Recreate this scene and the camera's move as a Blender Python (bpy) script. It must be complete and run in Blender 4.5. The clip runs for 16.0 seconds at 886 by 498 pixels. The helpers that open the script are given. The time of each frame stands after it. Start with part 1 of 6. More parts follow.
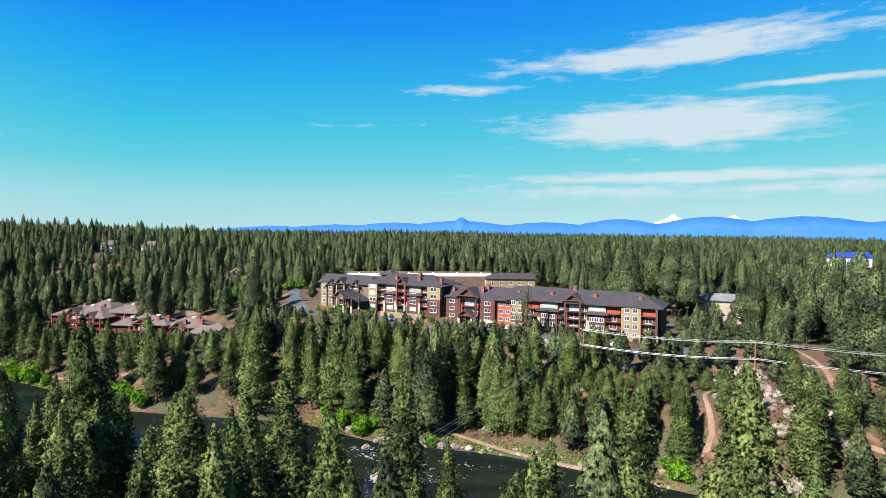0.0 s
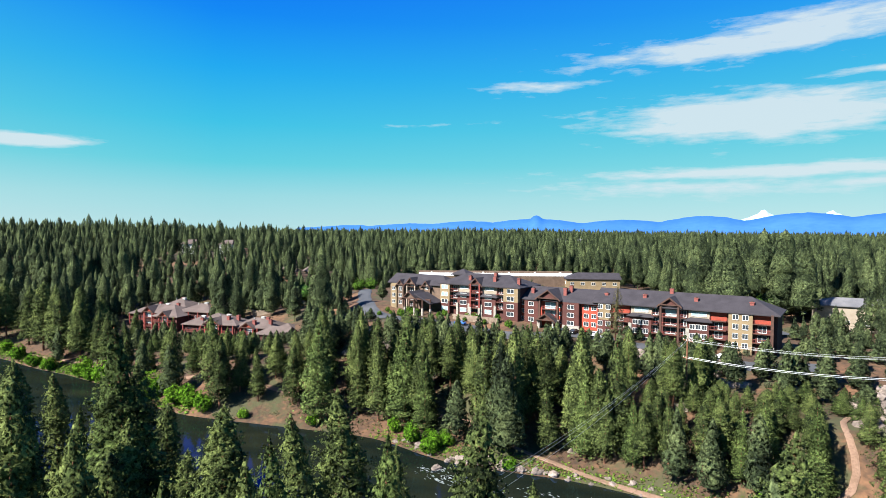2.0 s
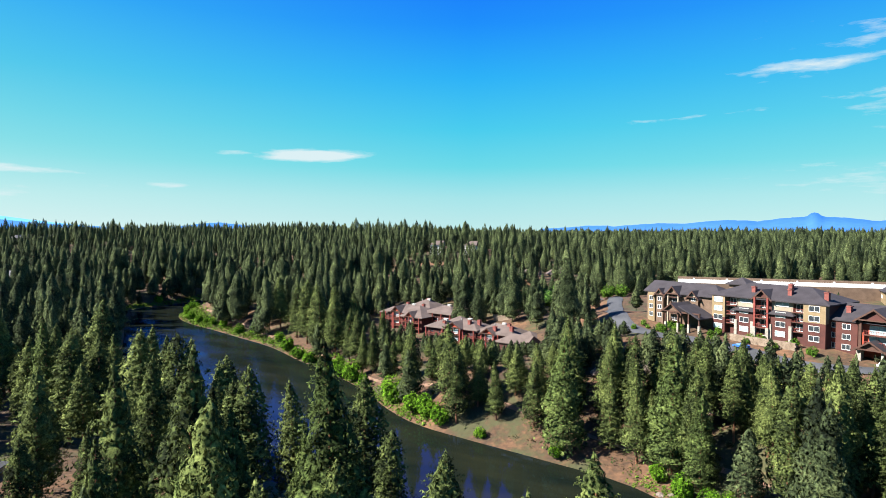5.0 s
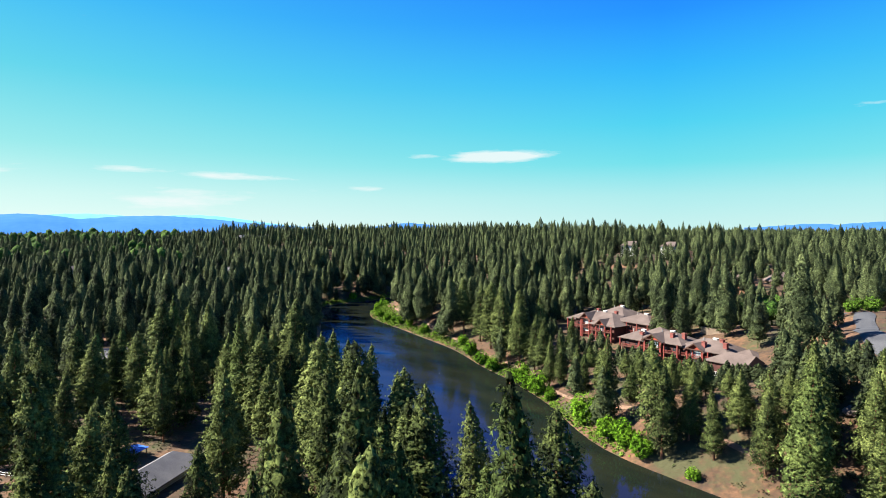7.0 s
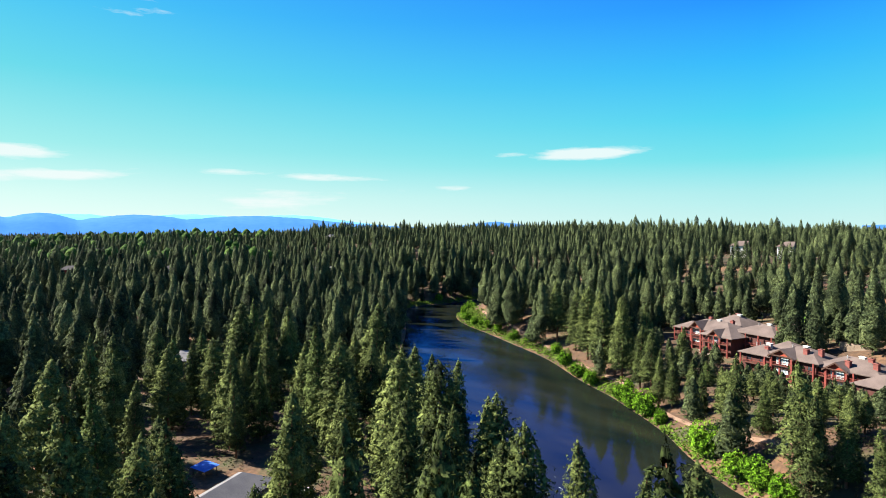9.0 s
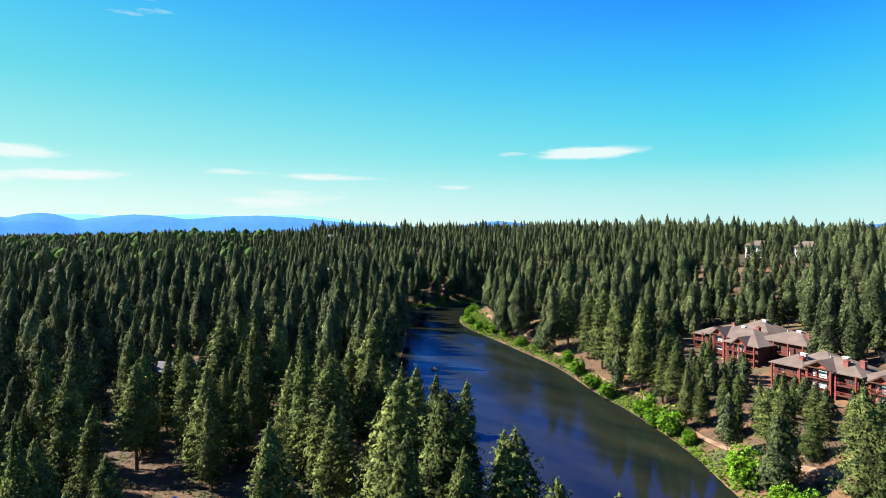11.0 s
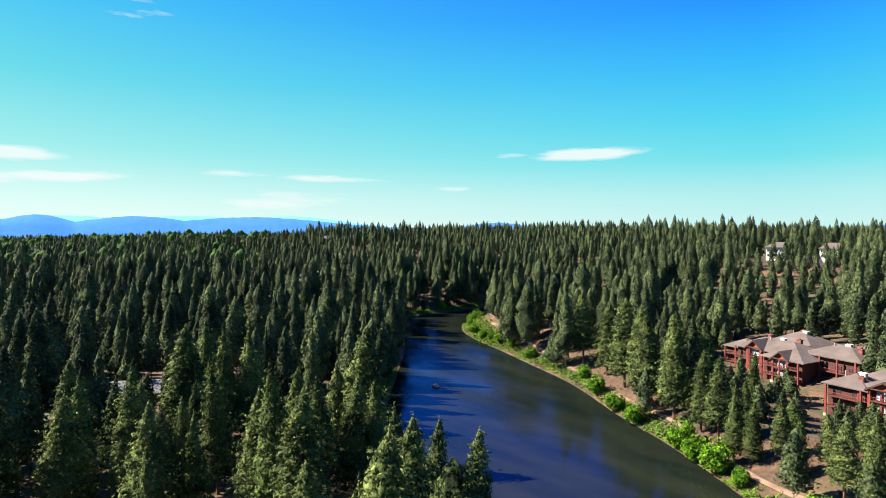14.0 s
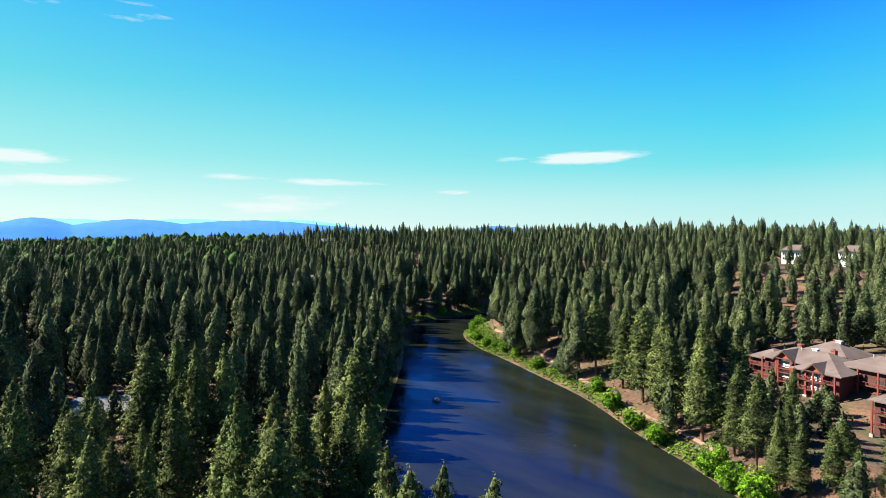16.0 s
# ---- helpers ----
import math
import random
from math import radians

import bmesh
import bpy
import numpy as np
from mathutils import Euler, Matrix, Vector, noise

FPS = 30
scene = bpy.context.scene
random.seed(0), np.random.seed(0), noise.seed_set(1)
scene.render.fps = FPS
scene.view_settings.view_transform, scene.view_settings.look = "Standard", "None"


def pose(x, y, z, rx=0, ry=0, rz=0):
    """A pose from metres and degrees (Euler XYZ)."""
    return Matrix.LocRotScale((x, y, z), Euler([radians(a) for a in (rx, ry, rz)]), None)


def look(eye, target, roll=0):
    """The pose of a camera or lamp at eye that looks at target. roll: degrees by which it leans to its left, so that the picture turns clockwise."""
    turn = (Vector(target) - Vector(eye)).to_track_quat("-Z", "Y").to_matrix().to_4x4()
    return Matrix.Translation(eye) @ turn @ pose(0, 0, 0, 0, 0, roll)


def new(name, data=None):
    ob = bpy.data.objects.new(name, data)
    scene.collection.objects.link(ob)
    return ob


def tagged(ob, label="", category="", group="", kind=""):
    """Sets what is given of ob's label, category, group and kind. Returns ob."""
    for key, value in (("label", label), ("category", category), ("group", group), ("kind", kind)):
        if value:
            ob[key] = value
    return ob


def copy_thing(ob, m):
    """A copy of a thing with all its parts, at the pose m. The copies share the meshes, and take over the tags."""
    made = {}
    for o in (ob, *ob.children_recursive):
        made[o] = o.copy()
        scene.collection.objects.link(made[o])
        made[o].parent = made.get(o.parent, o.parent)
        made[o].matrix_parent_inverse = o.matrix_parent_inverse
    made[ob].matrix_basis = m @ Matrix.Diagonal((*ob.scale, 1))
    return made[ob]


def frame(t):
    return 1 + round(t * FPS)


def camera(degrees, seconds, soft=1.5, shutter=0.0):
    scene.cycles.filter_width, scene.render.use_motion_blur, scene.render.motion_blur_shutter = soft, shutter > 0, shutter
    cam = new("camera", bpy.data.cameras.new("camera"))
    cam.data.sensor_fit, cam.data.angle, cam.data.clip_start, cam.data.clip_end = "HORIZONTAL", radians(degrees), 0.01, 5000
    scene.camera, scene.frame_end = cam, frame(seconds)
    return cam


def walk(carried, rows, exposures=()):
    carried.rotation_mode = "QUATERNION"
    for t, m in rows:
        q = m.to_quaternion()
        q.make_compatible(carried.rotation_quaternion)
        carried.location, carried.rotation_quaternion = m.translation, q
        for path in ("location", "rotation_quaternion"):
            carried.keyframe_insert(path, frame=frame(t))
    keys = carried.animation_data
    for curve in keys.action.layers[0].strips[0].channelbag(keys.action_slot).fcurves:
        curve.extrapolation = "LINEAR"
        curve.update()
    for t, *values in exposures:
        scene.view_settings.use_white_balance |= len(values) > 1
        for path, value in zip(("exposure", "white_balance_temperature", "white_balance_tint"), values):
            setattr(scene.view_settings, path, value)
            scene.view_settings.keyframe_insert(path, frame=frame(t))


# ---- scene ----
cam = camera(71.9, 16.0, soft=0.6)
# seconds, x, y, z, yaw to the left, pitch, lean to the left
ROWS = [
    (0.0, -1.07, 0.5, 61.23, -0.32, -1.68, 0.78),
    (0.5, -1.29, 5.77, 60.96, 0.37, -1.76, 0.7),
    (1.0, -1.51, 10.66, 60.72, 1.83, -1.82, 0.62),
    (1.5, -1.83, 15.36, 60.54, 3.79, -1.85, 0.55),
    (2.0, -2.33, 19.93, 60.37, 6.61, -1.88, 0.47),
    (2.5, -3.08, 24.46, 60.25, 10.35, -1.89, 0.4),
    (3.0, -4.11, 28.9, 60.16, 13.86, -1.9, 0.33),
    (3.5, -5.49, 33.29, 60.11, 17.62, -1.9, 0.26),
    (4.0, -7.21, 37.61, 60.08, 21.35, -1.9, 0.2),
    (4.5, -9.25, 41.77, 60.04, 25.16, -1.9, 0.13),
    (5.0, -11.65, 45.8, 60.05, 29.1, -1.9, 0.07),
    (5.5, -14.37, 49.65, 60.08, 33.18, -1.91, 0.02),
    (6.0, -17.37, 53.3, 60.11, 37.4, -1.91, -0.03),
    (6.5, -20.64, 56.76, 60.15, 41.75, -1.92, -0.08),
    (7.0, -24.11, 60.03, 60.2, 46.18, -1.93, -0.13),
    (7.5, -27.75, 63.09, 60.25, 50.77, -1.95, -0.17),
    (8.0, -31.51, 66.0, 60.29, 54.01, -1.96, -0.21),
    (8.5, -35.37, 68.77, 60.36, 54.27, -1.98, -0.25),
    (9.0, -39.27, 71.45, 60.42, 54.28, -2.0, -0.28),
    (9.5, -43.18, 74.04, 60.47, 54.31, -2.01, -0.3),
    (10.0, -47.09, 76.58, 60.5, 54.35, -2.03, -0.33),
    (10.5, -50.97, 79.1, 60.51, 54.39, -2.04, -0.35),
    (11.0, -54.8, 81.62, 60.52, 54.4, -2.05, -0.37),
    (11.5, -58.62, 84.15, 60.51, 54.39, -2.05, -0.38),
    (12.0, -62.4, 86.68, 60.48, 54.35, -2.04, -0.39),
    (12.5, -66.15, 89.24, 60.42, 54.39, -2.02, -0.4),
    (13.0, -69.9, 91.78, 60.35, 54.41, -2.0, -0.4),
    (13.5, -73.66, 94.3, 60.23, 54.39, -1.96, -0.41),
    (14.0, -77.45, 96.8, 60.09, 54.35, -1.91, -0.41),
    (14.5, -81.24, 99.29, 59.91, 54.39, -1.85, -0.41),
    (15.0, -85.03, 101.75, 59.68, 54.32, -1.78, -0.4),
    (15.5, -88.82, 104.24, 59.42, 54.26, -1.69, -0.4),
    (16.0, -92.48, 106.82, 59.13, 54.32, -1.59, -0.39),
]


def eye_pose(x, y, z, yaw, pitch, lean):
    a, b = radians(yaw), radians(pitch)
    way = Vector((-math.sin(a) * math.cos(b), math.cos(a) * math.cos(b), math.sin(b)))
    return look((x, y, z), Vector((x, y, z)) + way * 10, lean)


walk(cam, [(r[0], eye_pose(*r[1:])) for r in ROWS], exposures=[(0.0, 1.76, 6200, 10), (3.0, 1.80, 6250, 10), (8.0, 2.06, 6750, 10), (16.0, 2.06, 6750, 10)])

# ---- world and sun ----
SUN_TO = Vector((-0.76, -0.65, 0.0)).normalized()
SUN_EL = radians(40)
world = bpy.data.worlds.new("sky")
scene.world = world
world.use_nodes = True
wn, wl = world.node_tree.nodes, world.node_tree.links
wn.clear()


def wmath(op, a, b=0.0, c=0.0):
    n = wn.new("ShaderNodeMath")
    n.operation = op
    for i, v in enumerate((a, b, c)):
        if isinstance(v, (int, float)):
            n.inputs[i].default_value = v
        else:
            wl.new(v, n.inputs[i])
    return n.outputs[0]


sky = wn.new("ShaderNodeTexSky")
sky.sky_type, sky.sun_disc = "NISHITA", False
sky.sun_elevation, sky.sun_rotation = SUN_EL, math.atan2(SUN_TO.x, SUN_TO.y)
sky.altitude, sky.air_density, sky.dust_density, sky.ozone_density = 1100, 1.0, 0.4, 1.5
coord = wn.new("ShaderNodeTexCoord")
sep = wn.new("ShaderNodeSeparateXYZ")
wl.new(coord.outputs["Generated"], sep.inputs[0])
elev = wmath("ARCSINE", sep.outputs[2])
# clear air: deep blue overhead, cyan lower down, pale at the skyline, paler on the sun's side
def band(stops):
    r = wn.new("ShaderNodeValToRGB")
    wl.new(wmath("DIVIDE", elev, 1.0), r.inputs[0])
    e = r.color_ramp.elements
    while len(e) < len(stops):
        e.new(0.5)
    for i, (p, c) in enumerate(stops):
        e[i].position, e[i].color = p, (*c, 1)
    return r.outputs[0]


def blend(factor, a, b):
    n = wn.new("ShaderNodeMix")
    n.data_type = "RGBA"
    for i, v in ((0, factor), (6, a), (7, b)):
        if hasattr(v, "links"):
            wl.new(v, n.inputs[i])
        else:
            n.inputs[i].default_value = v
    return n.outputs[2]


azim = wmath("ARCTAN2", wmath("MULTIPLY", sep.outputs[0], -1.0), sep.outputs[1])
away = band([(0.0, (0.50, 0.80, 0.82)), (0.05, (0.36, 0.76, 0.80)), (0.10, (0.13, 0.69, 0.79)), (0.16, (0.05, 0.60, 0.84)), (0.24, (0.014, 0.44, 0.93)), (0.32, (0.003, 0.265, 0.98)), (0.42, (0.001, 0.145, 0.98)), (1.0, (0.003, 0.08, 0.50))])
near = band([(0.0, (0.80, 0.92, 0.91)), (0.05, (0.64, 0.88, 0.85)), (0.12, (0.33, 0.78, 0.76)), (0.22, (0.12, 0.66, 0.74)), (0.32, (0.045, 0.54, 0.84)), (0.42, (0.022, 0.40, 0.94)), (1.0, (0.006, 0.12, 0.55))])


def ease(a, b, top):
    return wmath("MULTIPLY", wmath("MINIMUM", wmath("MAXIMUM", wmath("DIVIDE", wmath("SUBTRACT", azim, radians(a)), radians(b - a)), 0.0), 1.0), top)


side = wmath("MAXIMUM", ease(26.0, 98.0, 1.0), ease(28.0, -38.0, 0.42))
air = blend(side, away, near)
thin_sky = wn.new("ShaderNodeMix")
thin_sky.data_type, thin_sky.blend_type = "RGBA", "MULTIPLY"
thin_sky.inputs[0].default_value = 1.0
wl.new(sky.outputs[0], thin_sky.inputs[6])
thin_sky.inputs[7].default_value = (0.11, 0.13, 0.13, 1)
clear = blend(0.93, thin_sky.outputs[2], air)
# thin high clouds: azimuth to the left, elevation, half width, half height (degrees), strength, slant
cloud_sum = None
wisp = wn.new("ShaderNodeTexNoise")
stretch = wn.new("ShaderNodeCombineXYZ")
wl.new(wmath("MULTIPLY", azim, 14.0), stretch.inputs[0])
wl.new(wmath("MULTIPLY", elev, 75.0), stretch.inputs[1])
wl.new(stretch.outputs[0], wisp.inputs["Vector"])
wisp.inputs["Scale"].default_value, wisp.inputs["Detail"].default_value = 1.0, 8.0
wisp.inputs["Roughness"].default_value = 0.62
CLOUDS = [
    (-21.0, 15.4, 15.0, 1.25, 0.95, 0.045), (-24.0, 16.2, 9.0, 1.2, 0.9, 0.06), (-20.4, 9.5, 11.5, 1.9, 1.25, 0.0), (-2.1, 12.9, 5.0, 0.55, 0.8, 0.03), (-31.0, 12.3, 8.0, 0.35, 0.75, 0.0),
    (-23.0, 5.0, 17.0, 0.6, 0.95, 0.01), (-15.0, 3.7, 15.0, 0.9, 0.65, 0.0), (-30.0, 4.0, 12.0, 0.6, 0.7, 0.0), (7.0, 9.6, 9.0, 0.25, 0.34, 0.05), (41.0, 6.65, 4.3, 0.55, 1.25, 0.02), (48.0, 6.7, 2.0, 0.3, 0.5, 0.0),
    (89.6, 6.1, 3.2, 0.55, 1.1, 0.0), (86.0, 4.4, 5.0, 0.45, 0.95, 0.02), (91.0, 4.1, 4.0, 0.6, 0.7, 0.0), (64.5, 4.6, 4.5, 0.4, 0.75, 0.01), (69.3, 2.5, 5.0, 0.9, 0.75, 0.0), (53.5, 3.7, 3.0, 0.4, 0.5, 0.0),
    (74.0, 5.0, 3.0, 0.3, 0.6, 0.0), (86.6, 18.6, 6.0, 1.6, 0.36, 0.0), (80.0, 17.6, 4.0, 0.6, 0.3, 0.0),
]
for az, el, wide, high, strength, slant in CLOUDS:
    da = wmath("DIVIDE", wmath("SUBTRACT", azim, radians(az)), radians(wide))
    mid = wmath("MULTIPLY_ADD", wmath("SUBTRACT", azim, radians(az)), -slant, radians(el))
    de = wmath("DIVIDE", wmath("SUBTRACT", elev, mid), radians(high))
    r2 = wmath("ADD", wmath("MULTIPLY", da, da), wmath("MULTIPLY", de, de))
    body = wmath("MULTIPLY", wmath("EXPONENT", wmath("MULTIPLY", r2, -1.0)), strength)
    cloud_sum = body if cloud_sum is None else wmath("MAXIMUM", cloud_sum, body)
veil = wmath("MULTIPLY", wmath("SUBTRACT", wmath("MULTIPLY_ADD", wisp.outputs[0], 1.5, cloud_sum), 1.02), 1.7)
veil = wmath("MINIMUM", wmath("MAXIMUM", wmath("MINIMUM", veil, wmath("MULTIPLY", cloud_sum, 1.7)), 0.0), 0.88)
clouds = wn.new("ShaderNodeMix")
clouds.data_type = "RGBA"
wl.new(veil, clouds.inputs[0])
wl.new(clear, clouds.inputs[6])
clouds.inputs[7].default_value = (0.78, 0.88, 0.90, 1)
glow = wn.new("ShaderNodeBackground")
glow.inputs[1].default_value = 0.27
wl.new(clouds.outputs[2], glow.inputs[0])
out = wn.new("ShaderNodeOutputWorld")
wl.new(glow.outputs[0], out.inputs[0])

lamp = bpy.data.lights.new("sun", "SUN")
lamp.energy, lamp.angle, lamp.color = 5.0, radians(0.53), (1.0, 0.95, 0.86)
sun = new("sun", lamp)
sun.matrix_world = look(SUN_TO * 100 * math.cos(SUN_EL) + Vector((0, 0, 100 * math.sin(SUN_EL))), (0, 0, 0))

# ---- materials ----
def material(name, colours, rough=0.8, scale=1.0, fine=8.0, bump=0.0, metal=0.0, spec=0.3, rand=0.0, island=0.0, coords="Object", contrast=1.0, depth=0.1):
    """A surface of two or three colours, mixed by a broad and a fine noise (scale: pieces per metre), with a fine relief."""
    m = bpy.data.materials.new(name)
    m.use_nodes = True
    n, l = m.node_tree.nodes, m.node_tree.links
    b = n["Principled BSDF"]
    b.inputs["Roughness"].default_value, b.inputs["Metallic"].default_value = rough, metal
    b.inputs["Specular IOR Level"].default_value = spec
    tc = n.new("ShaderNodeTexCoord")
    big, small = n.new("ShaderNodeTexNoise"), n.new("ShaderNodeTexNoise")
    for t, s, d in ((big, scale, 3.0), (small, scale * fine, 4.0)):
        t.inputs["Scale"].default_value, t.inputs["Detail"].default_value = s, d
        l.new(tc.outputs[coords], t.inputs["Vector"])
    mix = n.new("ShaderNodeMath")
    mix.operation = "MULTIPLY_ADD"
    l.new(big.outputs[0], mix.inputs[0])
    mix.inputs[1].default_value = 1.3 * contrast
    low = n.new("ShaderNodeMath")
    low.operation = "MULTIPLY_ADD"
    l.new(small.outputs[0], low.inputs[0])
    low.inputs[1].default_value, low.inputs[2].default_value = 0.9 * contrast, 0.5 - 1.1 * contrast
    l.new(low.outputs[0], mix.inputs[2])
    value = mix.outputs[0]
    for amount, kind, sock in ((rand, "ShaderNodeObjectInfo", "Random"), (island, "ShaderNodeNewGeometry", "Random Per Island")):
        if amount:
            info, add = n.new(kind), n.new("ShaderNodeMath")
            add.operation = "MULTIPLY_ADD"
            l.new(info.outputs[sock], add.inputs[0])
            add.inputs[1].default_value = amount
            shift = n.new("ShaderNodeMath")
            shift.operation = "SUBTRACT"
            l.new(value, shift.inputs[0])
            shift.inputs[1].default_value = amount / 2
            l.new(shift.outputs[0], add.inputs[2])
            value = add.outputs[0]
    r = n.new("ShaderNodeValToRGB")
    l.new(value, r.inputs[0])
    e = r.color_ramp.elements
    spots = [0.25, 0.75] if len(colours) == 2 else [0.18, 0.5, 0.82]
    while len(e) < len(colours):
        e.new(0.5)
    for i, c in enumerate(colours):
        e[i].position, e[i].color = spots[i], (*(0.84 * v for v in c), 1)
    l.new(r.outputs[0], b.inputs["Base Color"])
    if bump:
        bm = n.new("ShaderNodeBump")
        bm.inputs["Strength"].default_value, bm.inputs["Distance"].default_value = bump, depth
        l.new(small.outputs[0], bm.inputs["Height"])
        l.new(bm.outputs[0], b.inputs["Normal"])
    return m


def leafy(name, colours, scale, rand=0.0, coords="Object", tuft=2.0, depth=0.4, gaps=0.42):
    """Needles or leaves: dull, a little light passes through; tufts of needles with gaps between them (tuft: tufts per unit)."""
    m = material(name, colours, rough=0.85, scale=scale, fine=12, rand=rand, island=0.16, coords=coords, spec=0.06, contrast=1.15)
    n, l = m.node_tree.nodes, m.node_tree.links
    b = n["Principled BSDF"]
    tc, grain = n.new("ShaderNodeTexCoord"), n.new("ShaderNodeTexNoise")
    l.new(tc.outputs[coords], grain.inputs["Vector"])
    grain.inputs["Scale"].default_value, grain.inputs["Detail"].default_value, grain.inputs["Roughness"].default_value = tuft, 4.0, 0.68
    bm = n.new("ShaderNodeBump")
    bm.inputs["Strength"].default_value, bm.inputs["Distance"].default_value = 1.0, depth
    l.new(grain.outputs[0], bm.inputs["Height"])
    l.new(bm.outputs[0], b.inputs["Normal"])
    # tuft shading put into the colour: dark in the hollows, pale on raised ends
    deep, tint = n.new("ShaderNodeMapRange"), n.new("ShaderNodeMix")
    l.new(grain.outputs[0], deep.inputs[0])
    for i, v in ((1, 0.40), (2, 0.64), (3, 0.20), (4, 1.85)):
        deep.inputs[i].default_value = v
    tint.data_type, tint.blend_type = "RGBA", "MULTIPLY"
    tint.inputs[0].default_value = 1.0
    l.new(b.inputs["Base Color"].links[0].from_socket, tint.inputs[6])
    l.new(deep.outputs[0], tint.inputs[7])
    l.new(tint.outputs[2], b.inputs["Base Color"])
    t = n.new("ShaderNodeBsdfTranslucent")
    l.new(b.inputs["Base Color"].links[0].from_socket, t.inputs[0])
    l.new(bm.outputs[0], t.inputs["Normal"])
    s = n.new("ShaderNodeMixShader")
    s.inputs[0].default_value = 0.10
    l.new(b.outputs[0], s.inputs[1])
    l.new(t.outputs[0], s.inputs[2])
    shader = s.outputs[0]
    if gaps:
        hole, clear_air, cut = n.new("ShaderNodeMath"), n.new("ShaderNodeBsdfTransparent"), n.new("ShaderNodeMixShader")
        hole.operation = "LESS_THAN"
        l.new(grain.outputs[0], hole.inputs[0])
        hole.inputs[1].default_value = gaps
        l.new(hole.outputs[0], cut.inputs[0])
        l.new(shader, cut.inputs[1])
        l.new(clear_air.outputs[0], cut.inputs[2])
        shader = cut.outputs[0]
    l.new(shader, n["Material Output"].inputs[0])
    return m


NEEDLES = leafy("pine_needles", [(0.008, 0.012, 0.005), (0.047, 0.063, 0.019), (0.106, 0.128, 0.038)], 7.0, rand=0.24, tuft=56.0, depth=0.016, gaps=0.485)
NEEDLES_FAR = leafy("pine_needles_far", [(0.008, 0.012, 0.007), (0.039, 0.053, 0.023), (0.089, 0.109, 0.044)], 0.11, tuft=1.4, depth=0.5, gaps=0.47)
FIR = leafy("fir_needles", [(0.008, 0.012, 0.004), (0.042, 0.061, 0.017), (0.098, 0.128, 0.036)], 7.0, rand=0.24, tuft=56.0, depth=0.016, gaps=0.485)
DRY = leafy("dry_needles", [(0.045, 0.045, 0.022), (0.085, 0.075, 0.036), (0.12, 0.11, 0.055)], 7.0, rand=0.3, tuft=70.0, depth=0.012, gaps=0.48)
LEAVES = leafy("willow_leaves", [(0.05, 0.12, 0.008), (0.10, 0.215, 0.012), (0.15, 0.28, 0.02)], 0.5, rand=0.3, tuft=6.0, depth=0.05, gaps=0.0)
BARK = material("pine_bark", [(0.10, 0.045, 0.025), (0.24, 0.11, 0.055)], 0.9, 0.8, 6, bump=0.6, rand=0.3)
DARK_BARK = material("shaded_bark", [(0.07, 0.045, 0.03), (0.13, 0.085, 0.055)], 0.9, 0.8, 6)


def ground_material():
    m = material("forest_floor", [(0.040, 0.027, 0.018), (0.085, 0.048, 0.027), (0.170, 0.088, 0.046)], 0.95, 0.05, 14, bump=0.7, coords="Object", depth=0.5)
    n, l = m.node_tree.nodes, m.node_tree.links
    b = n["Principled BSDF"]
    tc = n.new("ShaderNodeTexCoord")
    patch = n.new("ShaderNodeTexNoise")
    patch.inputs["Scale"].default_value, patch.inputs["Detail"].default_value = 0.035, 6.0
    patch.inputs["Roughness"].default_value = 0.7
    l.new(tc.outputs["Object"], patch.inputs["Vector"])
    r = n.new("ShaderNodeValToRGB")
    r.color_ramp.elements[0].position, r.color_ramp.elements[1].position = 0.50, 0.58
    l.new(patch.outputs[0], r.inputs[0])
    mix = n.new("ShaderNodeMix")
    mix.data_type = "RGBA"
    l.new(r.outputs[0], mix.inputs[0])
    l.new(b.inputs["Base Color"].links[0].from_socket, mix.inputs[6])
    mix.inputs[7].default_value = (0.046, 0.046, 0.020, 1)
    l.new(mix.outputs[2], b.inputs["Base Color"])
    return m


